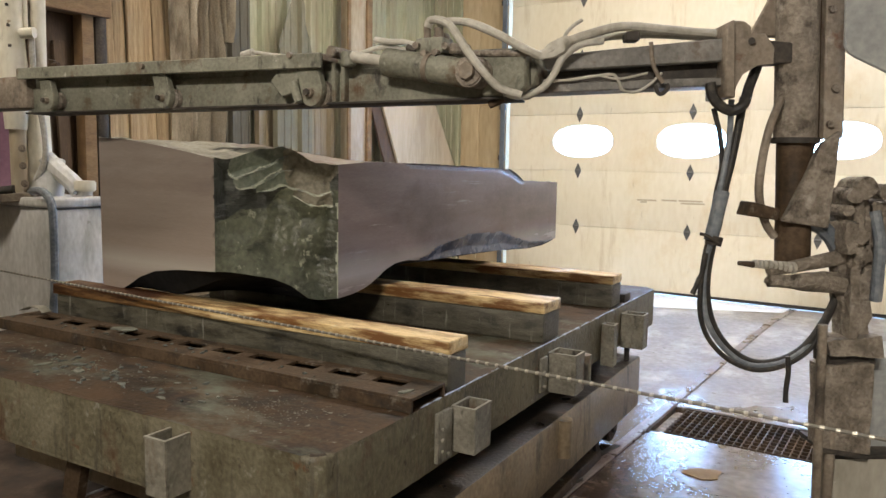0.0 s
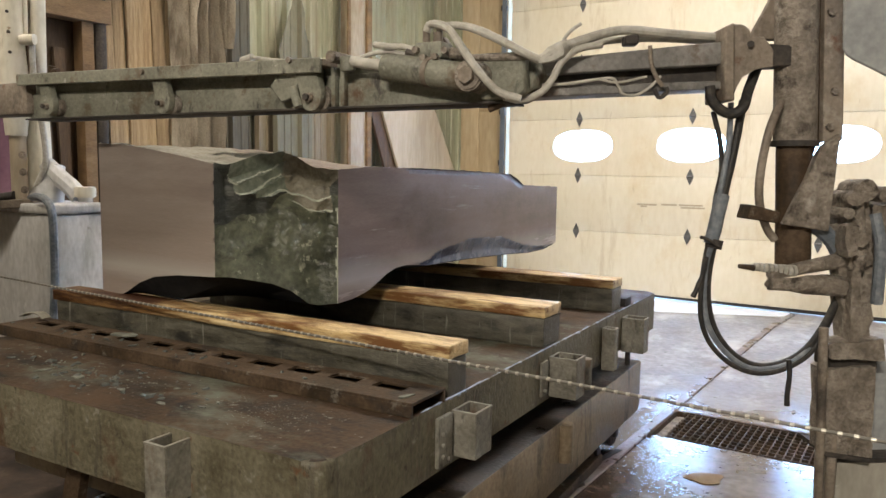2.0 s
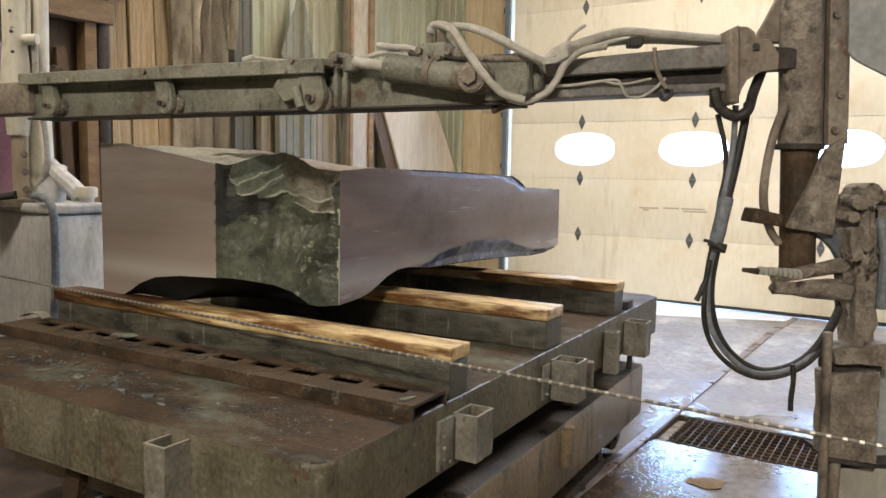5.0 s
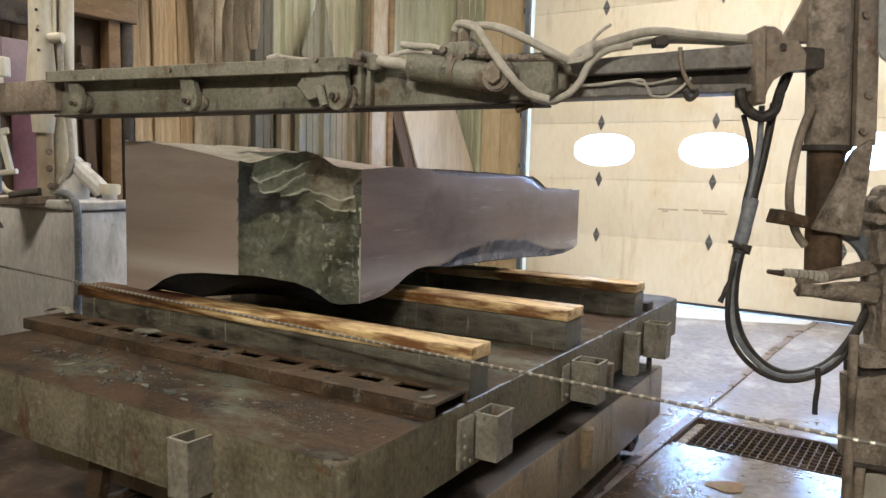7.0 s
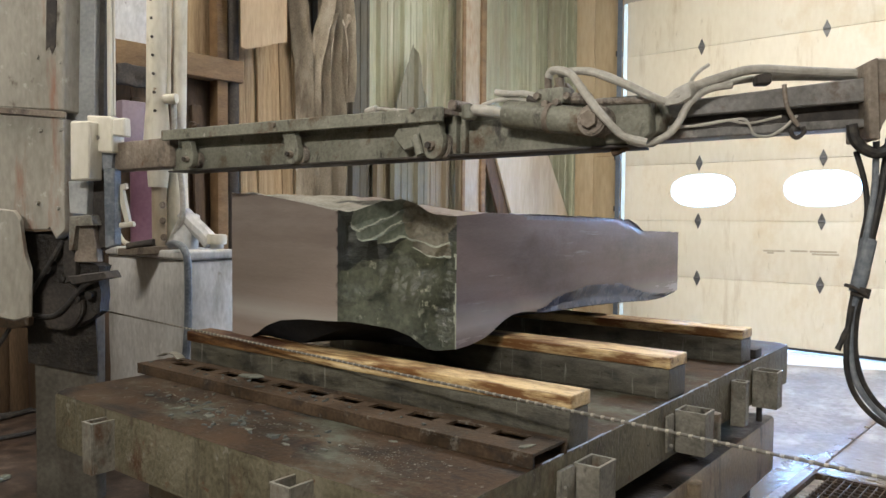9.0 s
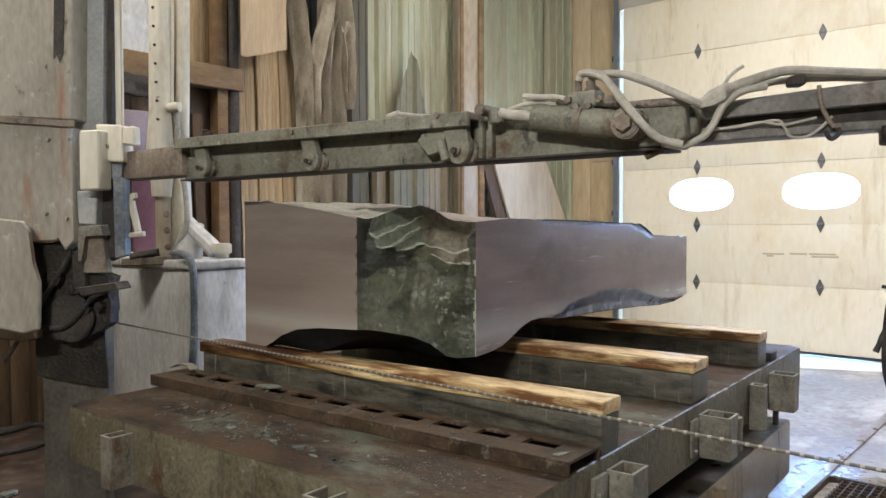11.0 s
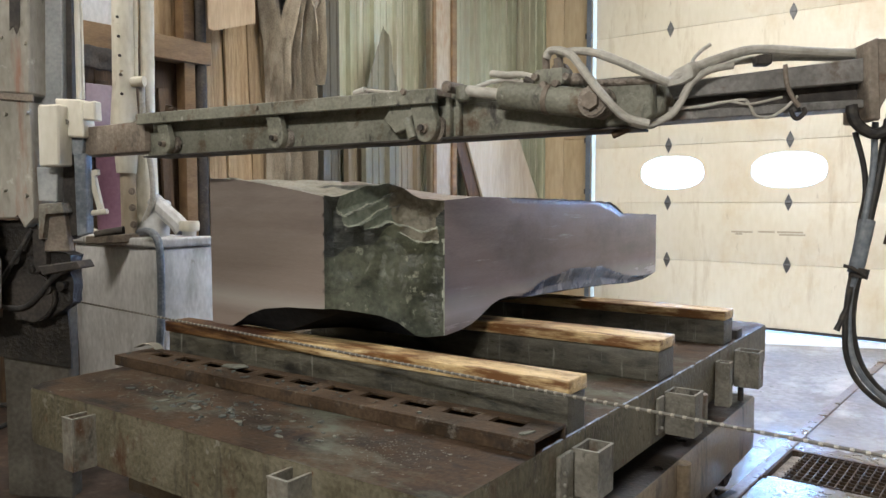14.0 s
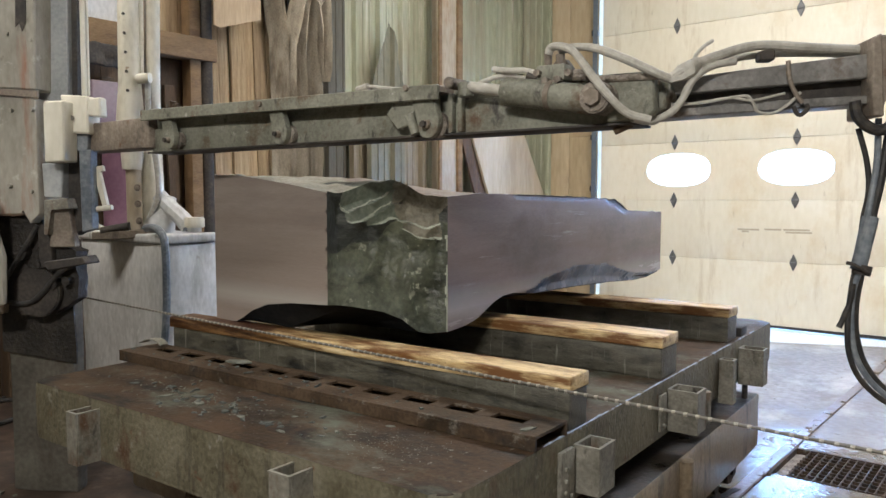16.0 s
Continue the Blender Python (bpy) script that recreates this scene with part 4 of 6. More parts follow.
        return lerp_list([(1.16, 1.0), (1.22, 0.945), (1.7, 0.95), (2.0, 0.985), (2.1, 0.93), (2.25, 0.9), (2.31, 1.0)], v) + 0.008 * noise.noise((v * 20, 0, 9))

    def ledge_lines(p, s):
        """The heights at which shells of stone have spalled off the broken corner."""
        w = 0.018 * noise.noise(p * 16.0) + 0.008 * noise.noise(p * 45.0)
        return [(lerp_list(q, s) + w, min(1.0, (s - q[0][0]) / 0.07, (q[-1][0] - s) / 0.07)) for q in SHELLS if q[0][0] < s < q[-1][0]]

    SHELLS = ([(0.11, 0.90), (0.14, 0.85), (0.22, 0.80), (0.43, 0.845), (0.55, 0.90), (0.66, 0.97)],
              [(0.20, 0.735), (0.24, 0.715), (0.34, 0.715), (0.46, 0.755), (0.66, 0.855), (0.70, 0.90)],
              [(0.37, 0.67), (0.42, 0.665), (0.58, 0.71), (0.74, 0.75), (0.86, 0.77), (0.97, 0.80)],
              [(0.62, 0.67), (0.70, 0.665), (0.82, 0.685), (0.97, 0.69)])

    def broken(p, s, h):
        fade = min(1, 6 * s, 6 * (1 - s), 8 * h, 8 * (1 - h))
        n = noise.noise(p * 5.0) * 0.022 + noise.noise(p * 14.0) * 0.009 + noise.noise(p * 38.0) * 0.0035
        steps = sum(0.024 * e * math.exp(-(q - h) / 0.10) for q, e in ledge_lines(p, s) if h < q) - 0.020 * math.exp(-((s - 0.10) / 0.09) ** 2 - ((h - 0.80) / 0.12) ** 2)
        return out * (fade * n + (steps - 0.02) * min(1, 10 * s, 10 * (1 - s), 8 * (1 - h)) * min(1, 3 * h))

    wall_faces(rows[0][0], rows[0][1], 0)
    wall_faces([r[0][NW] for r in rows[:NR + 1]], [r[1][NW] for r in rows[:NR + 1]], 1, broken, 150)
    def undercut(p, s, h):
        """The long face turns in towards its broken lower edge."""
        m = min(1.0, max(0.0, (p.y - 1.2) * 2.5))
        d = max(0.02, wet_sheen_height(p.y))
        c = chip_height(p.y)
        back = 0.022 * m * min(1.0, max(0.0, (d - h) / d) * 1.6) + 0.10 * max(0.0, h - c)
        return Vector((-0.555 - back - p.x, 0, 0))

    for r in rows[NR:]:
        v = r[1][NW]
        v.co.x -= 0.022 * min(1.0, max(0.0, (v.co.y - 1.2) * 2.5))
    wall_faces([r[0][NW] for r in rows[NR:]], [r[1][NW] for r in rows[NR:]], 2, undercut)
    wall_faces(rows[-1][0], rows[-1][1], 1)
    wall_faces([r[0][0] for r in rows], [r[1][0] for r in rows], 1)
    bmesh.ops.remove_doubles(b, verts=b.verts[:], dist=0.0003)
    return b


solo("stone_block", block_mesh(), [M_stone, M_broken, M_stoneface, M_brokentop, M_under, M_stone, M_ledge, M_shell, M_brownface, M_wetsheen, M_blackface, M_chipface],
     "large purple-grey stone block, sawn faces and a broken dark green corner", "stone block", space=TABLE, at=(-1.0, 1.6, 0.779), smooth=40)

# ---------------------------------------------------------------- diamond wire
wire = thing("diamond_wire", (0.3, 0.27, 0.79), "taut diamond saw wire strung with steel beads", "saw wire", space=TABLE)
W0, W1 = Vector((-2.95, 0.5206, 0.7936)), Vector((1.35, 0.150, 0.786))
part("cable", rod(W0, W1, 0.0036, 8), M_cable, wire)
wd = (W1 - W0).normalized()
bead = rod((0, 0, -0.004), (0, 0, 0.004), 0.0046, 8, bevel=0.0008)
bead_me = mesh_of("bead", bead, M_bead, 30)
for k in range(int((W1 - W0).length / 0.026)):
    o = new("bead", bead_me)
    o.parent = wire
    o.matrix_basis = Matrix.Translation(W0 + wd * (0.01 + 0.026 * k) - ORIGIN[wire]) @ wd.to_track_quat("Z", "Y").to_matrix().to_4x4()

M_chip = material("stone_chip", [(0.085, 0.09, 0.074), (0.14, 0.147, 0.12), (0.22, 0.225, 0.19)], 30, 90, (0.5, 0.8), 0.0, 0.2)
M_chipdark = material("dark_chip", [(0.05, 0.055, 0.05), (0.10, 0.11, 0.10)], 30, 90, (0.4, 0.7), 0.0, 0.2)

# ---------------------------------------------------------------- overhead arm
arm = thing("saw_machine", (-0.8, 0.34, 1.41), "grey-green steel wire-saw arm with rollers and hydraulic cylinder", "saw machine", space=TABLE)
part("end_box", box(-2.04, -1.56, 0.30, 0.40, 1.417, 1.528, 0.006), M_armbrown, arm, "brown steel box end")
part("top_flange", prism([(-1.555, 1.530), (-1.555, 1.547), (-0.235, 1.524), (-0.235, 1.506)], (0, 0.275, 0), (1, 0, 0), (0, 0, 1), (0, 0.145, 0), 0.002), M_armbrown, arm)
part("flange_lip", prism([(-1.555, 1.511), (-1.555, 1.548), (-0.235, 1.525), (-0.235, 1.487)], (0, 0.262, 0), (1, 0, 0), (0, 0, 1), (0, 0.012, 0), 0.002), M_arm, arm)
part("web", box(-1.58, 0.27, 0.325, 0.34, 1.403, 1.487, 0.003), M_arm, arm)
part("web", prism([(-1.555, 1.4875), (-1.555, 1.5295), (-0.235, 1.506), (-0.235, 1.4875)], (0, 0.332, 0), (1, 0, 0), (0, 0, 1), (0, 0.008, 0)), M_arm, arm)
# Dark filler: shade under the flange is put in as its colour.
part("flange_shade", box(-1.58, 0.25, 0.341, 0.42, 1.405, 1.503), M_dark, arm)
part("bottom_edge", box(-1.58, 0.27, 0.305, 0.42, 1.397, 1.4025, 0.001), M_dark, arm)


def hanger(cx, cz, r, top, v0=0.278, v1=0.300):
    """A round-nosed hanger plate with a roller pin through it."""
    pts = [(cx - r * 1.5, top), (cx + r * 0.4, top), (cx + r * 1.05, cz + r * 0.4)]
    pts += [(cx + r * math.cos(a), cz + r * math.sin(a)) for a in [-k * math.pi / 8 for k in range(0, 7)]]
    h = part("hanger_plate", prism(pts, (0, v0, 0), (1, 0, 0), (0, 0, 1), (0, v1 - v0, 0), 0.002), M_arm, arm)
    part("pin", rod((cx, v0 - 0.014, cz), (cx, 0.33, cz), r * 0.33, 14, bevel=0.002), M_armbrown, h)
    part("nut", rod((cx, v0 - 0.022, cz), (cx, v0 - 0.012, cz), r * 0.26, 6), M_dark, h)
    part("roller", rod((cx + r * 0.25, 0.301, cz), (cx + r * 0.25, 0.324, cz), r * 0.98, 16, bevel=0.003), M_mud, h)


for px, pz, r in (((-1.408, 0.270, 1.437), 0, 0.030), ((-0.846, 0.270, 1.429), 0, 0.031), ((-0.279, 0.270, 1.426), 0, 0.036)):
    hanger(px[0], px[2], r, 1.505)
clamp = part("clamp_plate", prism([(-0.425, 1.462), (-0.385, 1.508), (-0.335, 1.515), (-0.318, 1.475), (-0.352, 1.428), (-0.385, 1.418)], (0, 0.285, 0), (1, 0, 0), (0, 0, 1), (0, 0.03, 0), 0.003), M_arm, arm)
part("lever", rod((-0.332, 0.270, 1.454), (-0.311, 0.270, 1.402), 0.012, 10), M_arm, arm)
for px in (-0.275, -0.225, -0.195):
    part("rib", box(px - 0.006, px + 0.006, 0.305, 0.326, 1.405, 1.505, 0.002), M_arm, arm)
for p in ((-0.908, 0.260, 1.510), (-0.333, 0.260, 1.499), (-0.198, 0.260, 1.499)):
    part("rivet", rod((p[0], 0.253, 1.523), (p[0], 0.263, 1.523), 0.008, 8), M_armbrown, arm)
part("bolt", rod((-1.462, 0.330, 1.549), (-1.454, 0.330, 1.579), 0.012, 8), M_rust, arm)
part("bolt", rod((-1.461, 0.330, 1.564), (-1.420, 0.330, 1.562), 0.008, 8), M_rust, arm)
part("grease_line", hose([(-0.532, 0.300, 1.546), (-0.494, 0.300, 1.545), (-0.432, 0.300, 1.535), (-0.333, 0.300, 1.523)], 0.005), M_hose, arm)
part("fitting", rod((-0.540, 0.300, 1.538), (-0.502, 0.300, 1.545), 0.012, 10), M_hose, arm)
# the arm's head
part("head_plate", prism([(-0.235, 1.495), (-0.235, 1.525), (0.315, 1.515), (0.335, 1.47), (0.33, 1.432), (0.285, 1.403), (-0.2, 1.403)], (0, 0.335, 0), (1, 0, 0), (0, 0, 1), (0, 0.08, 0), 0.003), M_arm, arm)
part("head_box", prism([(0.212, 1.507), (0.319, 1.505), (0.323, 1.424), (0.305, 1.405), (0.212, 1.405)], (0, 0.30, 0), (1, 0, 0), (0, 0, 1), (0, 0.034, 0), 0.004), M_arm, arm, "grey-green head box")
part("clevis", rod((-0.162, 0.285, 1.525), (-0.161, 0.285, 1.488), 0.020, 12, bevel=0.003), M_arm, arm)
part("clevis_pin", rod((-0.196, 0.255, 1.524), (-0.196, 0.33, 1.524), 0.015, 12, bevel=0.002), M_mud, arm)
cyl = part("cylinder", rod((-0.046, 0.285, 1.494), (0.196, 0.285, 1.453), 0.034, 20, bevel=0.004), M_arm, arm, "grey hydraulic cylinder")
part("piston_rod", rod((-0.158, 0.285, 1.514), (-0.035, 0.285, 1.492), 0.014, 14), M_hose, cyl)
part("end_eye", rod((0.205, 0.245, 1.456), (0.205, 0.34, 1.456), 0.036, 18, bevel=0.004), M_mud, cyl)
part("eye_nut", rod((0.205, 0.232, 1.456), (0.205, 0.246, 1.456), 0.020, 6), M_armbrown, cyl)
part("band", rod((0.075, 0.285, 1.474), (0.088, 0.285, 1.472), 0.0365, 20), M_armbrown, cyl)
part("fixing_bolt", rod((0.220, 0.330, 1.386), (0.258, 0.330, 1.400), 0.009, 8), M_rust, arm)
valve = part("valve_block", box(0.045, 0.118, 0.275, 0.33, 1.505, 1.543, 0.004), M_arm, arm, "grey hydraulic valve block")
part("valve_cap", rod((0.055, 0.295, 1.540), (0.052, 0.295, 1.518), 0.014, 10), M_mud, valve)
part("fitting", rod((0.066, 0.295, 1.543), (0.065, 0.295, 1.579), 0.009, 10), M_armbrown, valve)
part("fitting", rod((0.100, 0.295, 1.537), (0.097, 0.295, 1.567), 0.011, 10), M_armbrown, valve)
part("fitting", rod((0.015, 0.295, 1.525), (0.048, 0.295, 1.513), 0.016, 8), M_dark, valve)
part("valve_plate", prism([(0.035, 1.500), (0.06, 1.545), (0.075, 1.562), (0.10, 1.560), (0.118, 1.535), (0.13, 1.500)], (0, 0.318, 0), (1, 0, 0), (0, 0, 1), (0, 0.02, 0), 0.002), M_armbrown, valve)
for q in ((0.052, 0.270, 1.525), (0.074, 0.270, 1.505), (0.132, 0.270, 1.519), (0.105, 0.270, 1.506)):
    part("plug", rod((q[0], 0.262, q[2]), (q[0], 0.28, q[2]), 0.009, 6), M_mud, valve)
part("knob", rod((0.136, 0.290, 1.515), (0.181, 0.290, 1.509), 0.014, 10), M_mud, valve)
part("supply_pipe", rod((0.164, 0.300, 1.503), (0.338, 0.300, 1.496), 0.008, 10), M_mud, arm)
part("supply_pipe", rod((0.142, 0.340, 1.495), (0.322, 0.340, 1.488), 0.010, 10), M_armbrown, arm)
part("hose", hose([(0.069, 0.290, 1.569), (0.076, 0.290, 1.584), (0.107, 0.280, 1.582), (0.151, 0.260, 1.560), (0.201, 0.240, 1.505), (0.240, 0.240, 1.458), (0.277, 0.260, 1.418), (0.323, 0.280, 1.401)], 0.0095, wobble=0.1), M_hose, arm, "pale grey hydraulic hose")
part("hose", hose([(0.095, 0.300, 1.577), (0.134, 0.290, 1.579), (0.192, 0.280, 1.568), (0.257, 0.280, 1.540), (0.327, 0.280, 1.503), (0.356, 0.300, 1.488)], 0.0095, wobble=0.1), M_hose, arm, "pale grey hydraulic hose")
part("hose", hose([(-0.088, 0.300, 1.552), (-0.039, 0.290, 1.542), (0.002, 0.290, 1.539), (0.055, 0.290, 1.522)], 0.008, wobble=0.1), M_hose, arm, "pale grey hydraulic hose")
part("hose", hose([(-0.131, 0.300, 1.522), (-0.082, 0.300, 1.532), (-0.029, 0.300, 1.529), (0.012, 0.300, 1.517)], 0.006), M_hose, arm, "pale grey hydraulic hose")

# ---------------------------------------------------------------- swing beam and post on the drain side
RIGHT = pose(-0.3000, 2.0500, 0, 0, 0, 32.735)
post = thing("saw_post", (0.1, 0.05, 0.0), "mud-caked steel saw post with swing beam, hoses and nozzle", "saw post", space=RIGHT)


def flat(pts, y0, y1, bevel=0.003, bm=None):
    """A plate: its outline in x and z, from y0 to y1 in depth."""
    return prism([(p[0], p[2]) for p in pts], (0, y0, 0), (1, 0, 0), (0, 0, 1), (0, y1 - y0, 0), bevel, bm)


part("swing_beam", flat([(-0.658, -0.000, 1.499), (-0.209, -0.000, 1.551), (-0.206, 0.000, 1.498), (-0.657, -0.000, 1.465)], 0.0, 0.10), M_swing, post, "grey rust-flecked steel swing beam")
part("beam_web", flat([(-0.671, 0.030, 1.472), (-0.195, 0.030, 1.507), (-0.192, 0.030, 1.457), (-0.670, 0.030, 1.435)], 0.03, 0.09, 0), M_dark, post)
part("beam_flange", flat([(-0.680, 0.000, 1.439), (-0.209, -0.000, 1.460), (-0.208, -0.000, 1.441), (-0.679, -0.000, 1.413)], 0.0, 0.10), M_swing, post)
part("bracket_plate", flat([(-0.222, -0.020, 1.579), (-0.203, -0.020, 1.588), (-0.193, -0.020, 1.410), (-0.216, -0.020, 1.412)], -0.03, 0.11), M_armbrown, post)
part("bracket_gusset", flat([(-0.201, -0.000, 1.590), (-0.172, 0.000, 1.590), (-0.153, 0.000, 1.578), (-0.157, -0.000, 1.557), (-0.120, -0.000, 1.563), (-0.095, -0.000, 1.530), (-0.095, -0.000, 1.491), (-0.136, -0.000, 1.491), (-0.170, 0.000, 1.469), (-0.186, 0.000, 1.420)], 0.0, 0.03), M_armbrown, post)
part("bracket_gusset", flat([(-0.199, -0.000, 1.564), (-0.140, -0.000, 1.558), (-0.136, -0.000, 1.488), (-0.168, -0.000, 1.436), (-0.190, -0.000, 1.412)], 0.06, 0.09), M_dark, post)
part("pin", rod((-0.155, -0.010, 1.543), (-0.135, 0.040, 1.552), 0.008, 10), M_dark, post)
part("cross_tie", flat([(-0.113, 0.030, 1.550), (-0.040, 0.030, 1.546), (-0.037, 0.030, 1.499), (-0.110, 0.030, 1.495)], 0.02, 0.08), M_dark, post)
part("outer_tube", rod((-0.032, 0.060, 1.865), (-0.007, 0.060, 1.318), 0.050, 24), M_mud, post, "wide mud-splashed steel tube")
part("tube_collar", rod((-0.007, 0.060, 1.324), (-0.007, 0.060, 1.311), 0.056, 24), M_dark, post)
part("inner_tube", rod((-0.008, 0.060, 1.315), (0.007, 0.060, 1.003), 0.042, 20), M_rust, post, "rusty inner tube")
part("slanted_plate", flat([(-0.125, 0.070, 1.570), (-0.080, 0.070, 1.658), (-0.047, 0.070, 1.738), (-0.020, 0.070, 1.738), (-0.029, 0.070, 1.567)], 0.08, 0.10), M_armbrown, post)
bar = part("side_bar", flat([(0.023, 0.020, 1.726), (0.071, 0.020, 1.727), (0.091, 0.020, 1.324), (0.043, 0.020, 1.320)], 0.02, 0.045), M_armbrown, post, "brown flat side bar")
for q in ((0.060, 0.010, 1.441), (0.054, 0.010, 1.357), (0.040, 0.010, 1.624)):
    part("bolt", rod(q, (q[0], 0.03, q[2]), 0.009, 8), M_mud, bar)
part("back_plate", flat([(-0.003, 0.050, 1.733), (0.037, 0.050, 1.734), (0.055, 0.050, 1.324), (0.036, 0.050, 1.308), (0.030, 0.050, 1.242), (0.010, 0.050, 1.242)], 0.05, 0.07), M_rust, post)
part("fin", flat([(0.024, -0.000, 1.293), (0.036, 0.000, 1.314), (0.075, 0.000, 1.341), (0.061, -0.000, 1.107), (-0.050, 0.000, 1.123), (0.006, -0.000, 1.247)], 0.0, 0.022), M_mud, post, "pale mud-splashed steel fin")
part("lug", flat([(-0.137, -0.010, 1.170), (-0.066, -0.010, 1.153), (-0.071, -0.010, 1.126), (-0.146, -0.010, 1.136)], -0.02, 0.05), M_rust, post)
part("beam_hose", hose([(-0.644, -0.030, 1.500), (-0.596, -0.030, 1.526), (-0.537, -0.020, 1.549), (-0.455, -0.000, 1.572), (-0.351, 0.020, 1.570), (-0.187, 0.050, 1.565)], 0.011, wobble=0.08), M_hose, post, "pale grey hydraulic hose")
part("beam_hose", hose([(-0.570, 0.050, 1.537), (-0.463, 0.050, 1.558), (-0.342, 0.050, 1.563), (-0.183, 0.060, 1.557)], 0.009), M_hose, post, "pale grey hydraulic hose")
part("beam_hose", hose([(-0.504, -0.020, 1.535), (-0.557, -0.030, 1.524), (-0.595, -0.030, 1.496), (-0.619, -0.030, 1.452), (-0.644, -0.030, 1.423), (-0.690, -0.040, 1.404), (-0.730, -0.060, 1.409)], 0.0085, wobble=0.08), M_hose, post, "pale grey hydraulic hose")
part("knot", lump(split(rod((-0.646, -0.030, 1.495), (-0.580, -0.030, 1.531), 0.015, 12), 2), 0.012, 45), M_hose, post, "taped hose joint")
part("tape_end", hose([(-0.598, -0.030, 1.531), (-0.589, -0.030, 1.551), (-0.574, -0.030, 1.567), (-0.555, -0.030, 1.580)], 0.004), M_hose, post)
part("hose_clip", flat([(-0.446, 0.020, 1.561), (-0.414, 0.020, 1.564), (-0.413, 0.020, 1.540), (-0.445, 0.020, 1.540)], 0.0, 0.04), M_dark, post)
part("thin_cable", hose([(-0.653, -0.010, 1.444), (-0.577, -0.010, 1.446), (-0.511, -0.010, 1.457), (-0.475, -0.010, 1.460), (-0.461, -0.010, 1.445), (-0.450, -0.010, 1.425), (-0.418, -0.010, 1.422), (-0.386, -0.010, 1.441), (-0.361, -0.010, 1.467)], 0.0035), M_hose, post, "thin pale cable")
part("thin_cable", hose([(-0.648, -0.010, 1.438), (-0.564, -0.010, 1.449), (-0.511, -0.010, 1.457), (-0.461, -0.010, 1.451), (-0.394, -0.010, 1.465)], 0.003), M_hose, post, "thin pale cable")
part("hook", hose([(-0.375, -0.010, 1.437), (-0.368, -0.010, 1.421), (-0.358, -0.010, 1.418), (-0.345, -0.010, 1.431), (-0.348, -0.010, 1.442)], 0.005), M_dark, post)
part("hose_tie", hose([(-0.391, -0.015, 1.535), (-0.386, -0.015, 1.494), (-0.372, -0.015, 1.462), (-0.358, -0.015, 1.443)], 0.005), M_armbrown, post)
# hanging hoses
part("loop_hose", hose([(-0.243, -0.000, 1.447), (-0.236, -0.000, 1.415), (-0.213, -0.000, 1.391), (-0.186, 0.000, 1.383), (-0.161, -0.000, 1.399), (-0.140, 0.030, 1.439), (-0.115, 0.050, 1.493)], 0.0125), M_rubber, post, "black rubber hose")
part("drop_hose", hose([(-0.154, 0.020, 1.417), (-0.159, 0.030, 1.346), (-0.171, 0.030, 1.266), (-0.185, 0.030, 1.191), (-0.194, 0.030, 1.116), (-0.206, 0.030, 1.061), (-0.211, 0.040, 0.990), (-0.208, 0.040, 0.920), (-0.185, 0.040, 0.850), (-0.137, 0.040, 0.792), (-0.075, 0.040, 0.764), (-0.010, 0.040, 0.774), (0.043, 0.040, 0.809), (0.084, 0.040, 0.870), (0.113, 0.050, 0.925), (0.134, 0.060, 0.973)], 0.0098), M_rubber, post, "black rubber hose")
part("drop_hose", hose([(-0.221, 0.030, 1.390), (-0.201, 0.030, 1.319), (-0.194, 0.030, 1.252), (-0.204, 0.030, 1.184), (-0.211, 0.030, 1.102), (-0.223, 0.030, 1.033), (-0.233, 0.020, 0.951), (-0.228, 0.020, 0.882), (-0.202, 0.020, 0.823), (-0.149, 0.020, 0.774), (-0.083, 0.020, 0.752), (-0.014, 0.020, 0.765), (0.050, 0.030, 0.803), (0.092, 0.040, 0.870), (0.123, 0.050, 0.939)], 0.0062), M_rubber, post, "thin black rubber hose")
part("drop_hose", hose([(-0.187, 0.010, 1.410), (-0.183, 0.020, 1.319), (-0.190, 0.020, 1.252), (-0.202, 0.020, 1.171), (-0.208, 0.020, 1.089), (-0.220, 0.030, 1.019), (-0.221, 0.030, 0.936), (-0.206, 0.030, 0.866), (-0.161, 0.030, 0.802), (-0.093, 0.030, 0.761), (-0.004, 0.030, 0.774), (0.067, 0.040, 0.835), (0.116, 0.050, 0.925)], 0.007), M_bluehose, post, "blue-grey hose")
part("wrap", lump(split(rod((-0.190, 0.025, 1.191), (-0.213, 0.025, 1.072), 0.017, 12), 2), 0.003, 60), M_bluehose, post, "taped hose bundle")
part("strap", rod((-0.202, 0.025, 1.083), (-0.207, 0.025, 1.061), 0.020, 12), M_dark, post)
part("strap_end", hose([(-0.244, 0.010, 1.089), (-0.231, -0.000, 1.085), (-0.200, -0.000, 1.066)], 0.004), M_dark, post)
part("loose_tie", hose([(-0.224, 0.020, 1.041), (-0.231, 0.020, 0.993), (-0.240, 0.020, 0.968), (-0.252, 0.020, 0.940)], 0.006, wobble=0.5), M_rubber, post)
part("hanging_strip", hose([(-0.012, 0.010, 0.790), (-0.008, 0.010, 0.748), (-0.011, 0.010, 0.706), (-0.010, 0.010, 0.674)], 0.006, wobble=0.4), M_rubber, post)
part("side_hose", hose([(-0.065, 0.020, 1.413), (-0.096, -0.000, 1.346), (-0.114, -0.010, 1.266), (-0.117, -0.010, 1.200), (-0.106, -0.000, 1.157), (-0.081, 0.020, 1.112), (-0.056, 0.030, 1.084)], 0.010), M_armbrown, post, "brown mud-coated hose")
part("elbow_hose", hose([(0.038, 0.050, 1.122), (0.065, 0.040, 1.106), (0.092, 0.040, 1.079), (0.115, 0.050, 1.048)], 0.020), M_bluehose, post, "blue-grey hose elbow")
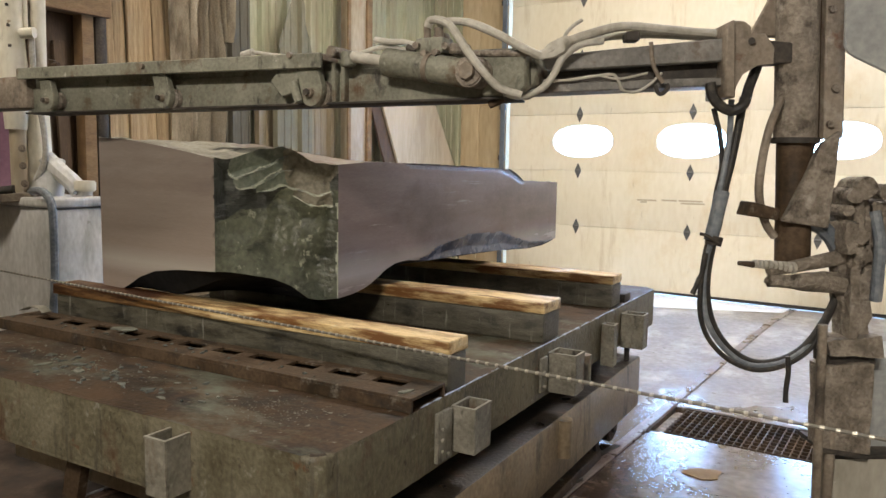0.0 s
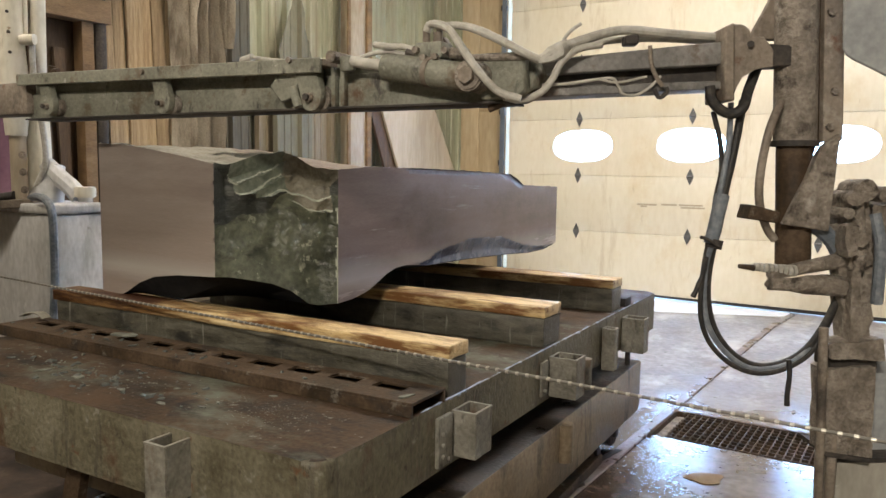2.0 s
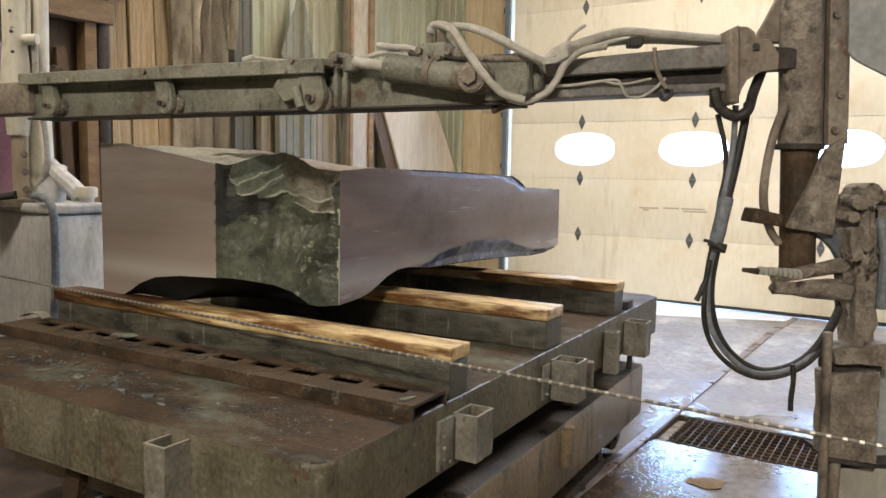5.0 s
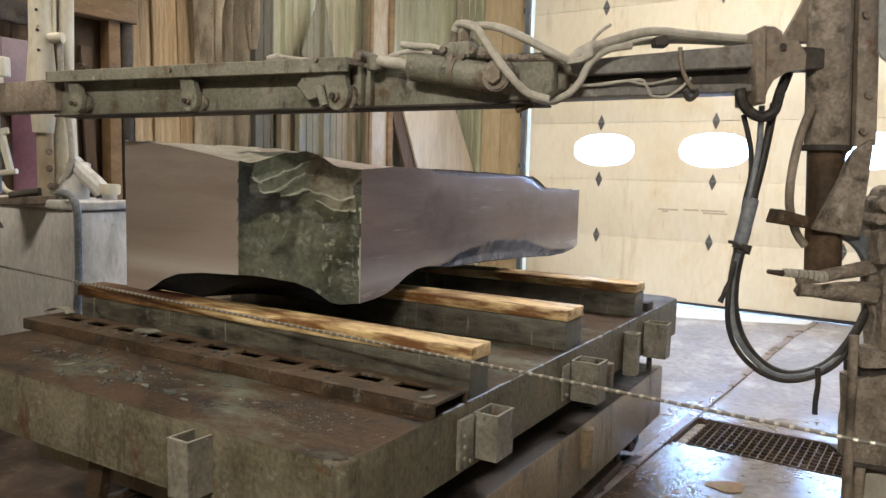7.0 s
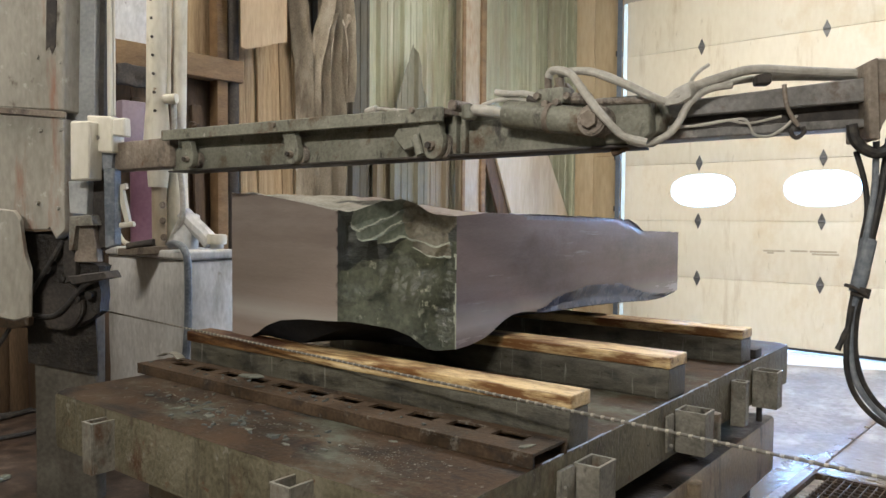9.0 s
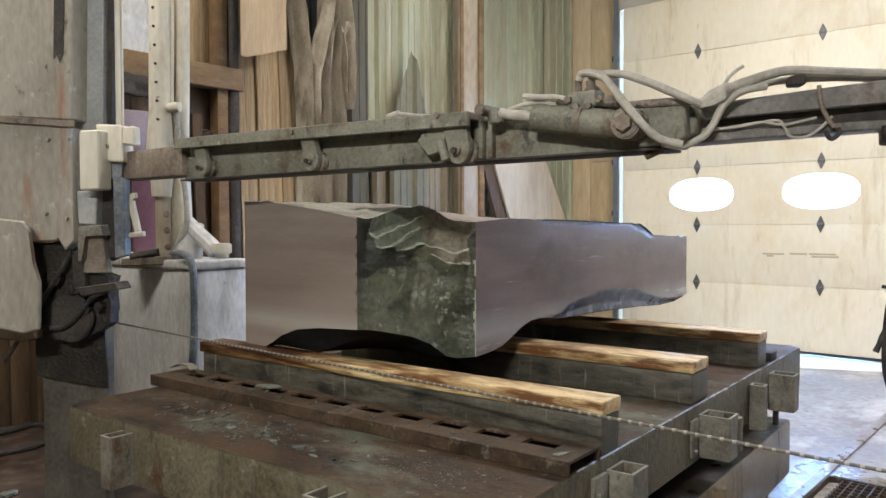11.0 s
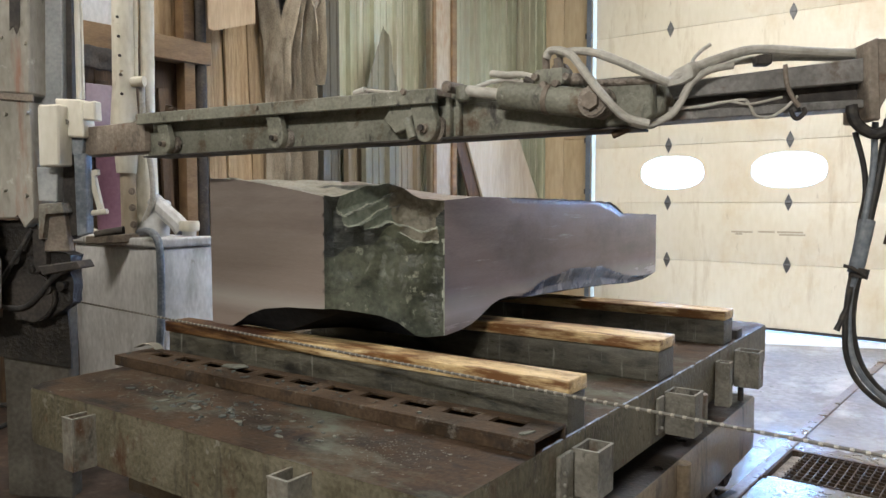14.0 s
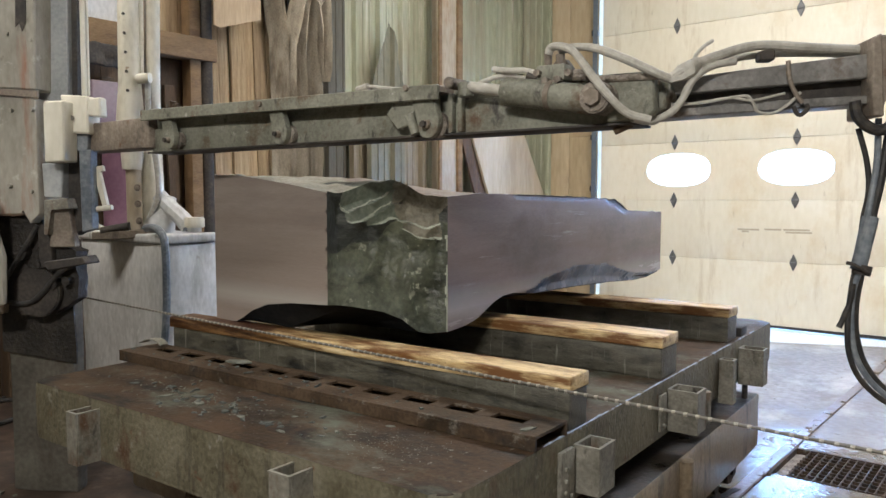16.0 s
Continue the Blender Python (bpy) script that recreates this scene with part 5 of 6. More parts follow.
# nozzle and manifold
nozzle = part("nozzle", rod((-0.078, -0.000, 1.001), (0.117, 0.030, 1.037), 0.013, 14, 0.020), M_mud, post, "mud-caked water nozzle")
for k in range(9):
    part("thread", lump(rod(((-0.114, 0.000, 1.023)[0] + 0.0115 * k, 0.0, (-0.114, -0.000, 1.019)[2] - 0.001 * k), ((-0.114, 0.000, 1.023)[0] + 0.0115 * k + 0.008, 0.0, (-0.114, -0.000, 1.019)[2] - 0.001 * k), 0.010 + 0.0005 * k, 10), 0.002, 60), M_hose, nozzle)
part("tip", rod((-0.152, -0.000, 1.021), (-0.114, -0.000, 1.017), 0.005, 8, 0.008), M_rust, nozzle)


def muddy(name, pts, y0, y1, amount=0.006, label=""):
    return part(name, lump(lump(split(flat(pts, y0, y1, 0), 6), amount, 28), amount * 0.6, 75), M_mud, post, label)


part("nozzle_shelf", lump(lump(split(rod((-0.075, 0.0, 0.978), (0.11, 0.02, 0.972), 0.016, 14, 0.026), 3), 0.006, 30), 0.004, 80), M_mud, post)
muddy("manifold", [(0.089, -0.000, 1.197), (0.149, -0.000, 1.207), (0.171, 0.000, 1.030), (0.116, -0.000, 1.016)], 0.0, 0.08, 0.010, "mud-caked hydraulic manifold")
muddy("manifold", [(0.088, 0.000, 1.123), (0.114, -0.000, 1.130), (0.120, -0.000, 1.056), (0.093, 0.000, 1.049)], -0.03, 0.05, 0.008)
muddy("manifold", [(0.161, -0.000, 1.165), (0.224, 0.000, 1.186), (0.236, -0.000, 1.031), (0.177, -0.000, 1.030)], 0.0, 0.08, 0.010)
for c, r in (((0.129, 0.000, 1.207), 0.026), ((0.106, 0.000, 1.188), 0.020), ((0.176, 0.020, 1.198), 0.018), ((0.090, -0.010, 1.153), 0.014), ((0.126, -0.020, 1.092), 0.018)):
    part("fitting", lump(split(rod((c[0], -0.03, c[2]), (c[0], 0.06, c[2]), r, 12), 1), 0.004, 50), M_mud, post)
part("stem", rod((0.125, 0.000, 1.204), (0.139, 0.000, 1.016), 0.014, 12), M_mud, post)
part("elbow_pipe", hose([(0.168, -0.000, 1.152), (0.181, -0.010, 1.072), (0.182, -0.010, 0.991), (0.187, 0.000, 0.935)], 0.014), M_bluehose, post, "blue-grey pipe")
muddy("stem_block", [(0.099, 0.020, 1.026), (0.187, 0.020, 1.035), (0.192, 0.020, 0.841), (0.126, 0.020, 0.839)], 0.02, 0.07, 0.007)
muddy("stem_bar", [(0.119, 0.000, 1.016), (0.140, 0.000, 1.016), (0.148, 0.000, 0.835), (0.124, -0.000, 0.834)], -0.01, 0.02, 0.004)
muddy("clamp_block", [(0.069, -0.000, 0.836), (0.196, -0.000, 0.849), (0.208, 0.000, 0.797), (0.077, 0.000, 0.800)], -0.02, 0.05, 0.005)
part("clamp_gap", flat([(0.082, 0.000, 0.808), (0.199, 0.000, 0.808), (0.202, 0.000, 0.769), (0.084, -0.000, 0.769)], 0.0, 0.08), M_dark, post)
muddy("pump_body", [(0.065, -0.000, 0.772), (0.185, 0.000, 0.782), (0.191, 0.000, 0.554), (0.073, -0.000, 0.568)], -0.02, 0.05, 0.004, "mud-caked pump body")
part("pump_slot", flat([(0.072, 0.000, 0.571), (0.184, 0.000, 0.553), (0.185, 0.000, 0.543), (0.073, 0.000, 0.560)], -0.026, 0.10, 0), M_dark, post)
part("stand_pipe", rod((0.075, -0.03, 0.0), (0.048, -0.03, 0.879), 0.011, 12), M_armbrown, post)
part("stand_pipe", rod((0.098, -0.01, 0.0), (0.098, -0.01, 0.62), 0.012, 12), M_armbrown, post)
part("base", flat([(0.116, 0.020, 0.544), (0.398, 0.020, 0.550), (0.399, 0.020, 0.538), (0.117, 0.020, 0.533)], 0.0, 0.10, 0.002), M_dark, post)
p0, p1 = (0.117, 0.020, 0.536), (0.399, 0.020, 0.541)
part("base", box(p0[0], p1[0], 0.0, 0.10, 0.0, p0[2], 0.008), M_plate, post, "pale concrete base")
part("base_seam", box(p0[0] - 0.002, p1[0], -0.002, 0.08, 0.40, 0.407), M_dark, post)
p0, p1 = (0.224, 0.060, 0.782), (0.427, 0.060, 0.526)
part("cabinet", box(p0[0], p1[0], 0.06, 0.24, p1[2], p0[2], 0.006), M_grey, post, "grey steel cabinet")
hood = solo("guard_panel", flat([(0.003, -0.080, 1.866), (0.022, -0.080, 1.524), (0.029, -0.080, 1.510), (0.045, -0.080, 1.499), (0.312, -0.080, 1.380), (0.269, -0.080, 1.870)], -0.09, -0.08, 0.002), M_grey, "light grey rounded sheet-metal guard panel", "guard panel", space=RIGHT, at=(0.15, -0.085, 1.5))

# ---------------------------------------------------------------- machine column by the cart
LEFT = pose(-2.9084, 1.5659, 0, 0, 0, 32.735)
col = thing("machine_column", (-0.1, 0.1, 0.0), "tall pale grey steel machine column with control box", "machine column", space=LEFT)
part("upper_plate", flat([(-0.845, 0.000, 2.647), (-0.371, 0.000, 2.623), (-0.400, 0.000, 1.654), (-0.889, 0.000, 1.683)], 0.0, 0.30, 0.006), M_plate, col, "pale weathered steel plate with rust stains")
part("seam_strip", flat([(-0.880, -0.010, 1.685), (-0.382, -0.010, 1.648), (-0.383, -0.010, 1.622), (-0.881, -0.010, 1.663)], -0.012, 0.0, 0.002), M_armbrown, col)
part("lower_plate", flat([(-0.899, 0.010, 1.662), (-0.408, 0.010, 1.625), (-0.403, 0.010, 1.174), (-0.447, 0.010, 1.134), (-0.477, 0.010, 1.205), (-0.478, 0.010, 1.174), (-0.922, 0.010, 1.162)], 0.008, 0.30, 0.004), M_plate, col, "pale weathered steel plate with rust stains")
part("slot", flat([(-0.448, -0.004, 2.625), (-0.398, -0.004, 2.623), (-0.428, -0.004, 1.911), (-0.443, -0.004, 1.879), (-0.456, -0.004, 1.911), (-0.470, -0.004, 1.894)], -0.004, 0.01, 0), M_dark, col, "dark slot in the column plate", smooth=None)
for q in ((-0.504, 0.000, 1.577), (-0.415, -0.000, 1.580), (-0.507, 0.000, 1.871), (-0.410, 0.000, 1.847), (-0.430, 0.000, 1.262), (-0.519, 0.000, 1.284)):
    part("plate_bolt", rod((q[0], -0.008, q[2]), (q[0], 0.012, q[2]), 0.008, 8), M_plate, col)
part("slide_beam", flat([(-0.434, 0.100, 2.674), (-0.305, 0.100, 2.667), (-0.334, 0.100, 1.444), (-0.464, 0.100, 1.445)], 0.10, 0.22, 0.004), M_grey, col, "grey-green slide beam")
part("slide_groove", flat([(-0.324, 0.130, 2.683), (-0.279, 0.130, 2.680), (-0.312, 0.130, 1.446), (-0.358, 0.130, 1.446)], 0.13, 0.2, 0), M_dark, col)
part("conduit", rod((-0.266, 0.120, 2.675), (-0.271, 0.120, 1.647), 0.010, 10), M_white, col)
part("conduit", rod((-0.261, 0.140, 2.684), (-0.266, 0.140, 1.649), 0.007, 10), M_white, col)
cb = part("control_box", flat([(-0.331, -0.060, 1.602), (-0.247, -0.060, 1.605), (-0.250, -0.060, 1.374), (-0.332, -0.060, 1.370)], -0.06, 0.03, 0.006), M_white, col, "cream painted control box")
part("carriage", flat([(-0.301, 0.000, 1.635), (-0.191, 0.000, 1.629), (-0.186, 0.000, 1.483), (-0.278, 0.000, 1.488)], 0.0, 0.09, 0.006), M_white, col, "cream painted carriage bracket")
part("carriage_knob", flat([(-0.187, 0.000, 1.618), (-0.136, -0.000, 1.624), (-0.134, 0.000, 1.547), (-0.189, 0.000, 1.552)], 0.0, 0.05, 0.006), M_white, col)
part("bolt", rod((-0.246, -0.012, 1.543), (-0.260, 0.010, 1.545), 0.010, 8), M_tube, col)
part("carriage_back", flat([(-0.297, 0.030, 1.491), (-0.204, 0.030, 1.486), (-0.211, 0.030, 1.420), (-0.300, 0.030, 1.421)], 0.03, 0.12, 0.003), M_bluehose, col)
part("guide_tube", flat([(-0.242, 0.020, 1.424), (-0.193, 0.020, 1.424), (-0.195, 0.020, 1.113), (-0.238, 0.020, 1.100)], 0.02, 0.07, 0.004), M_bluehose, col, "blue-grey guide tube")
# Dark block added as the shaded side of the guide tube.
part("guide_shadow", flat([(-0.319, 0.060, 1.427), (-0.262, 0.060, 1.427), (-0.258, 0.060, 1.107), (-0.315, 0.060, 1.084)], 0.06, 0.14, 0.003), M_dark, col)
part("slide_block", flat([(-0.398, 0.020, 1.373), (-0.309, 0.020, 1.372), (-0.318, 0.020, 1.236), (-0.393, 0.020, 1.240)], 0.02, 0.10, 0.004), M_grey, col)
part("slide_foot", flat([(-0.380, 0.000, 1.227), (-0.286, 0.000, 1.236), (-0.274, 0.000, 1.192), (-0.353, 0.000, 1.192), (-0.366, 0.000, 1.091), (-0.385, 0.000, 1.091)], 0.0, 0.06, 0.003), M_tube, col)
part("latch", flat([(-0.362, 0.020, 1.192), (-0.296, 0.020, 1.196), (-0.277, 0.020, 1.042), (-0.386, 0.020, 1.041)], 0.03, 0.07, 0.004), M_armbrown, col)
fork = part("fork_lever", flat([(-0.212, 0.060, 1.356), (-0.170, 0.060, 1.365), (-0.166, 0.060, 1.343), (-0.185, 0.060, 1.338), (-0.151, 0.060, 1.201), (-0.170, 0.060, 1.187), (-0.208, 0.060, 1.338)], 0.06, 0.08, 0.002), M_white, col, "cream fork lever")
part("lever_foot", rod((-0.198, 0.060, 1.192), (-0.132, 0.060, 1.199), 0.011, 10), M_white, fork)
M_basegrime = material("dirty_concrete", [(0.055, 0.048, 0.038), (0.10, 0.09, 0.072), (0.15, 0.138, 0.112)], 4, 50, (0.6, 0.85), 0.0, 0.4, layers=[((0.05, 0.035, 0.024), 5, 0.52, 0.68, (1.5, 1.5, 0.5))])
M_grime = material("oily_grime", [(0.007, 0.006, 0.005), (0.016, 0.013, 0.010), (0.04, 0.032, 0.025)], 10, 60, (0.4, 0.8), 0.0, 0.8, bump_distance=0.02,
                   layers=[((0.07, 0.055, 0.04), 12, 0.60, 0.70, (1, 1, 0.6))])
part("gear_case", lump(lump(split(flat([(-0.956, 0.050, 1.163), (-0.430, 0.050, 1.165), (-0.424, 0.050, 1.061), (-0.287, 0.050, 1.026), (-0.288, 0.050, 0.837), (-0.391, 0.050, 0.768), (-0.975, 0.050, 0.758)], 0.06, 0.13, 0), 6), 0.010, 22), 0.006, 60), M_grime, col, "black oily gear case")
for c, r in (((-0.374, 0.030, 0.895), 0.022), ((-0.508, 0.030, 1.017), 0.03), ((-0.316, 0.030, 0.907), 0.016), ((-0.438, 0.030, 0.973), 0.018), ((-0.607, 0.030, 0.949), 0.03)):
    part("case_fitting", lump(split(rod((c[0], 0.02, c[2]), (c[0], 0.08, c[2]), r, 12), 1), 0.004, 50), M_grime, col)
part("case_hose", hose([(-0.276, 0.030, 0.974), (-0.337, 0.020, 0.943), (-0.411, 0.020, 0.862), (-0.484, 0.020, 0.816), (-0.628, 0.020, 0.823), (-0.775, 0.020, 0.793)], 0.011, wobble=0.2), M_rubber, col)
part("case_hose", hose([(-0.432, 0.030, 1.129), (-0.466, 0.020, 1.063), (-0.526, 0.020, 0.973), (-0.602, 0.020, 0.859), (-0.731, 0.020, 0.675)], 0.009, wobble=0.2), M_rubber, col)
part("case_rib", flat([(-0.432, 0.030, 1.129), (-0.380, 0.030, 1.134), (-0.371, 0.030, 0.973), (-0.429, 0.030, 0.950)], 0.03, 0.06, 0.004), M_dark, col)
part("shelf", flat([(-0.393, -0.000, 0.985), (-0.228, 0.000, 1.008), (-0.211, 0.000, 0.978), (-0.375, 0.000, 0.949)], 0.0, 0.10, 0.004), M_dark, col)
part("wheel_guard", rod(((-0.448, 0.040, 0.859)[0], 0.03, (-0.448, 0.040, 0.859)[2]), ((-0.448, 0.040, 0.859)[0], 0.06, (-0.448, 0.040, 0.859)[2]), 0.10, 28, bevel=0.006), M_dark, col)
part("base", lump(split(box(-0.655, -0.365, 0.14, 0.22, 0.0, 0.83, 0.012), 3), 0.006, 8), M_basegrime, col, "dirty grey-brown concrete column base")
# Dark sheet added to put the gear case's shade on the base.
part("shade_sheet", lump(split(flat([(-0.665, 0.0, 0.86), (-0.345, 0.0, 0.86), (-0.338, 0.0, 0.555), (-0.66, 0.0, 0.60)], 0.115, 0.125, 0), 3), 0.006, 9), M_grime, col, "dark sheet standing for the gear case's shade")
panel = part("cover_panel", flat([(-0.888, -0.050, 1.284), (-0.570, -0.050, 1.251), (-0.541, -0.050, 1.214), (-0.537, -0.050, 1.088), (-0.502, -0.050, 1.012), (-0.509, -0.050, 0.825), (-0.576, -0.050, 0.806), (-0.907, -0.050, 0.864)], -0.07, -0.05, 0.006), M_plate, col, "cream cover panel with rust-red edges")
edge = part("edge_trim", flat([(-0.907, -0.050, 0.864), (-0.576, -0.050, 0.806), (-0.509, -0.050, 0.825), (-0.511, -0.050, 0.790), (-0.582, -0.050, 0.775), (-0.909, -0.050, 0.828)], -0.075, -0.045, 0.002), M_rust, panel, "rust-red edge")
part("panel_bracket", box(-0.72, -0.60, -0.052, 0.062, 0.95, 1.02, 0.004), M_grime, panel)

M_cord = M_rubber
for k, pts in enumerate((
        [(-5.854, 1.637, 0.015), (-5.412, 1.811, 0.015), (-5.777, 2.146, 0.015), (-5.328, 2.063, 0.015), (-5.071, 1.815, 0.015), (-5.187, 1.501, 0.015)],
        [(-6.321, 1.771, 0.015), (-6.151, 2.138, 0.015), (-5.575, 2.140, 0.015), (-5.487, 1.935, 0.015), (-5.659, 1.611, 0.015)],
        [(-5.039, 1.403, 0.015), (-5.011, 1.673, 0.015), (-5.047, 1.900, 0.015), (-4.748, 1.856, 0.015), (-4.570, 1.686, 0.015), (-4.609, 1.304, 0.015)])):
    solo("floor_hose", hose(pts, 0.014, 8, 8), M_cord, "dirty black hose lying on the floor by the column", "hose", "hoses on the floor")
rl = random.Random(21)
for k in range(38):
    c = (rl.uniform(-3.6, -2.95), rl.uniform(0.55, 1.15)) if k < 16 else (rl.uniform(-4.5, -3.0), rl.uniform(0.95, 1.32))
    L = rl.uniform(0.03, 0.12) if k < 16 else rl.uniform(0.02, 0.07)
    so = solo("stone_offcut", lump(box(-L / 2, L / 2, -L * 0.3, L * 0.3, 0.0, L * 0.25, 0.003), 0.01, 14), M_chip, "flat grey stone offcut on the dirty floor", "stone offcut", "stone offcuts on the floor")
    so.matrix_basis = pose(c[0], c[1], 0.003, 0, 0, rl.uniform(0, 180))

# ---------------------------------------------------------------- concrete pedestal with white pipes
ped = thing("pedestal", (-4.4, 2.45, 0), "chalky white concrete pedestal with a capped top", "pedestal")
part("body", lump(split(box(-4.88, -3.90, 2.28, 2.62, 0.0, 0.985, 0.02), 3), 0.008, 4), M_concrete, ped)
part("top_slab", lump(split(box(-4.89, -3.885, 2.265, 2.63, 0.985, 1.037, 0.012), 3), 0.006, 6), M_concrete, ped)
BACK = pose(-4.0000, 2.4500, 0, 0, 0, 32.735)
pipes = thing("pipe_stand", (-0.15, 0.0, 1.04), "white painted pipe stand with hoses", "pipe stand", space=BACK)
part("main_pipe", rod((-0.304, 0.050, 3.144), (-0.325, 0.050, 1.829), 0.062, 24), M_white, pipes, "white pipe with a row of holes")
for k in range(7):
    q = (-0.323, 0.050, 2.282)
    part("hole", rod((q[0] + 0.0035 * k - 0.002, -0.017, q[2] + 0.20 - 0.1065 * k), (q[0] + 0.0035 * k - 0.002, -0.005, q[2] + 0.20 - 0.1065 * k), 0.0085, 10), M_dark, pipes)
part("side_pipe", rod((-0.200, 0.120, 3.170), (-0.234, 0.120, 1.217), 0.042, 20), M_white, pipes)
part("thin_pipe", rod((-0.240, 0.060, 3.145), (-0.257, 0.060, 1.909), 0.014, 12), M_white, pipes)
part("coupling", lump(split(rod((-0.260, 0.020, 1.912), (-0.186, 0.020, 1.917), 0.030, 12), 1), 0.004, 40), M_white, pipes)
part("thin_pipe", hose([(-0.210, 0.040, 1.905), (-0.212, 0.040, 1.826), (-0.203, 0.040, 1.634), (-0.168, 0.040, 1.410), (-0.165, 0.040, 1.249), (-0.215, 0.040, 1.120)], 0.016), M_hose, pipes)
part("cone", rod((-0.326, 0.050, 1.669), (-0.324, 0.050, 1.886), 0.078, 24, 0.062), M_white, pipes)
part("lower_body", rod((-0.259, 0.120, 1.045), (-0.257, 0.120, 1.691), 0.088, 24, 0.07), M_white, pipes)
part("collar", rod((-0.306, 0.020, 1.400), (-0.303, 0.020, 1.531), 0.055, 20, 0.066), M_white, pipes)
low = part("rusty_pipe", rod((-0.298, 0.020, 1.049), (-0.299, 0.020, 1.410), 0.043, 20), M_column, pipes, "rust-stained lower pipe")
for q in ((-0.253, -0.022, 1.296), (-0.252, -0.022, 1.204), (-0.247, -0.022, 1.108)):
    b = rod((q[0], -0.022, q[2]), (q[0], -0.03, q[2]), 0.020, 14)
    part("bolt", rod((q[0], -0.03, q[2]), (q[0], -0.038, q[2]), 0.009, 6, bm=b), M_armbrown, low)
part("foot_plate", flat([(-0.526, -0.000, 1.042), (-0.196, 0.000, 1.063), (-0.197, 0.000, 1.011), (-0.528, 0.000, 0.996)], -0.05, 0.14, 0.006), M_armbrown, pipes)
part("elbow", hose([(-0.188, 0.100, 1.243), (-0.111, 0.080, 1.178), (-0.035, 0.060, 1.120), (0.005, 0.060, 1.074)], 0.050), M_concrete, pipes, "chalky white pipe elbow")
part("foot", lump(split(rod((-0.203, 0.100, 1.046), (-0.157, 0.120, 1.250), 0.10, 16, 0.06), 1), 0.01, 20), M_concrete, pipes)
capp = part("cap", rod((0.043, 0.050, 1.069), (0.044, 0.050, 1.127), 0.058, 22, bevel=0.006), M_white, pipes, "round cream cap")
part("neck", rod((0.042, 0.050, 1.043), (0.043, 0.050, 1.075), 0.040, 18), M_concrete, capp)
back_inv = BACK.inverted()
part("grey_hose", hose([back_inv @ Vector(q) for q in ((-4.20, 2.33, 1.062), (-4.04, 2.27, 1.076), (-3.92, 2.25, 1.066), (-3.862, 2.245, 1.02), (-3.848, 2.245, 0.94), (-3.846, 2.245, 0.80), (-3.852, 2.245, 0.63), (-3.875, 2.245, 0.46), (-3.90, 2.245, 0.2), (-3.92, 2.24, 0.016))], 0.021), M_bluehose, pipes, "blue-grey hose")
part("white_hose", hose([(-0.541, 0.000, 1.119), (-0.503, -0.020, 1.081), (-0.440, -0.030, 1.063), (-0.338, -0.030, 1.076)], 0.013), M_white, pipes)
part("dark_valve", lump(split(rod((-0.471, -0.030, 1.050), (-0.304, -0.030, 1.076), 0.024, 12), 1), 0.004, 40), M_dark, pipes)
solo("plastic_drum", rod((-4.86, 2.58, 1.03), (-4.86, 2.58, 1.62), 0.14, 28, bevel=0.012), M_purple, "dull purple plastic drum standing behind the pipes", "drum", at=(-4.86, 2.58, 1.03))

# ---------------------------------------------------------------- timber against the sheet-metal wall
pst = thing("building_post", (-5.05, 6.2, 0), "cream steel building post streaked with rust", "post", kind="structure")
part("flange", box(-5.05, -5.02, 5.98, 6.34, 0, 4.6, 0.003), M_column, pst)
part("web", box(-5.24, -5.05, 6.14, 6.18, 0, 4.6), M_column, pst)
part("edge_strip", box(-5.02, -4.99, 6.27, 6.345, 0, 4.6, 0.003), M_timber, pst, "rust-brown edge strip")
part("edge_strip", box(-5.02, -5.0, 5.975, 6.02, 0, 4.6, 0.003), M_timber, pst, "rust-brown edge strip")
rnd = random.Random(4)
y = 3.41
while y < 3.98:
    w = rnd.choice((0.05, 0.07, 0.09, 0.12))
    t = rnd.uniform(0.02, 0.03)
    o = solo("board", lump(split(box(0, t, 0, w, 0, rnd.uniform(3.3, 4.1), 0.003), 2), 0.003, 2.2), M_board, "tall tan rough-sawn board leaning against the metal wall", "board", "boards leaning on the wall")
    o.matrix_basis = pose(-5.06 + rnd.uniform(-0.012, 0.012), y, 0, rnd.uniform(-0.3, 0.3), -1.9 + rnd.uniform(-0.2, 0.2), 0)
    y += w * 0.97
M_darksheet = material("dark_sheet_metal", [(0.038, 0.032, 0.021), (0.065, 0.056, 0.038), (0.10, 0.09, 0.063)], 1.6, 30, (0.5, 0.75), 0.0, 0.1, stretch=(1, 2.5, 0.2), layers=[((0.05, 0.042, 0.03), 2, 0.55, 0.7, (1, 3, 0.2))])


def sheet_offcut(y0, y1, z1, x, label, cuts=(), mat=M_darksheet):
    """A loose piece of ribbed sheet standing on the floor; cuts are (y, z, ny, nz) lines trimmed off."""
    b = corrugated(y0, y1, 0.0, z1, x)
    for cy, cz, ny, nz in cuts:
        bmesh.ops.bisect_plane(b, geom=b.verts[:] + b.edges[:] + b.faces[:], plane_co=(x, cy, cz), plane_no=(0, ny, nz), clear_outer=True)
    b.normal_update()
    bmesh.ops.solidify(b, geom=b.faces[:], thickness=0.002)
    return solo("sheet_offcut", b, mat, label, "sheet offcut", "sheet offcuts on the wall", at=(x, (y0 + y1) / 2, 0), smooth=None)


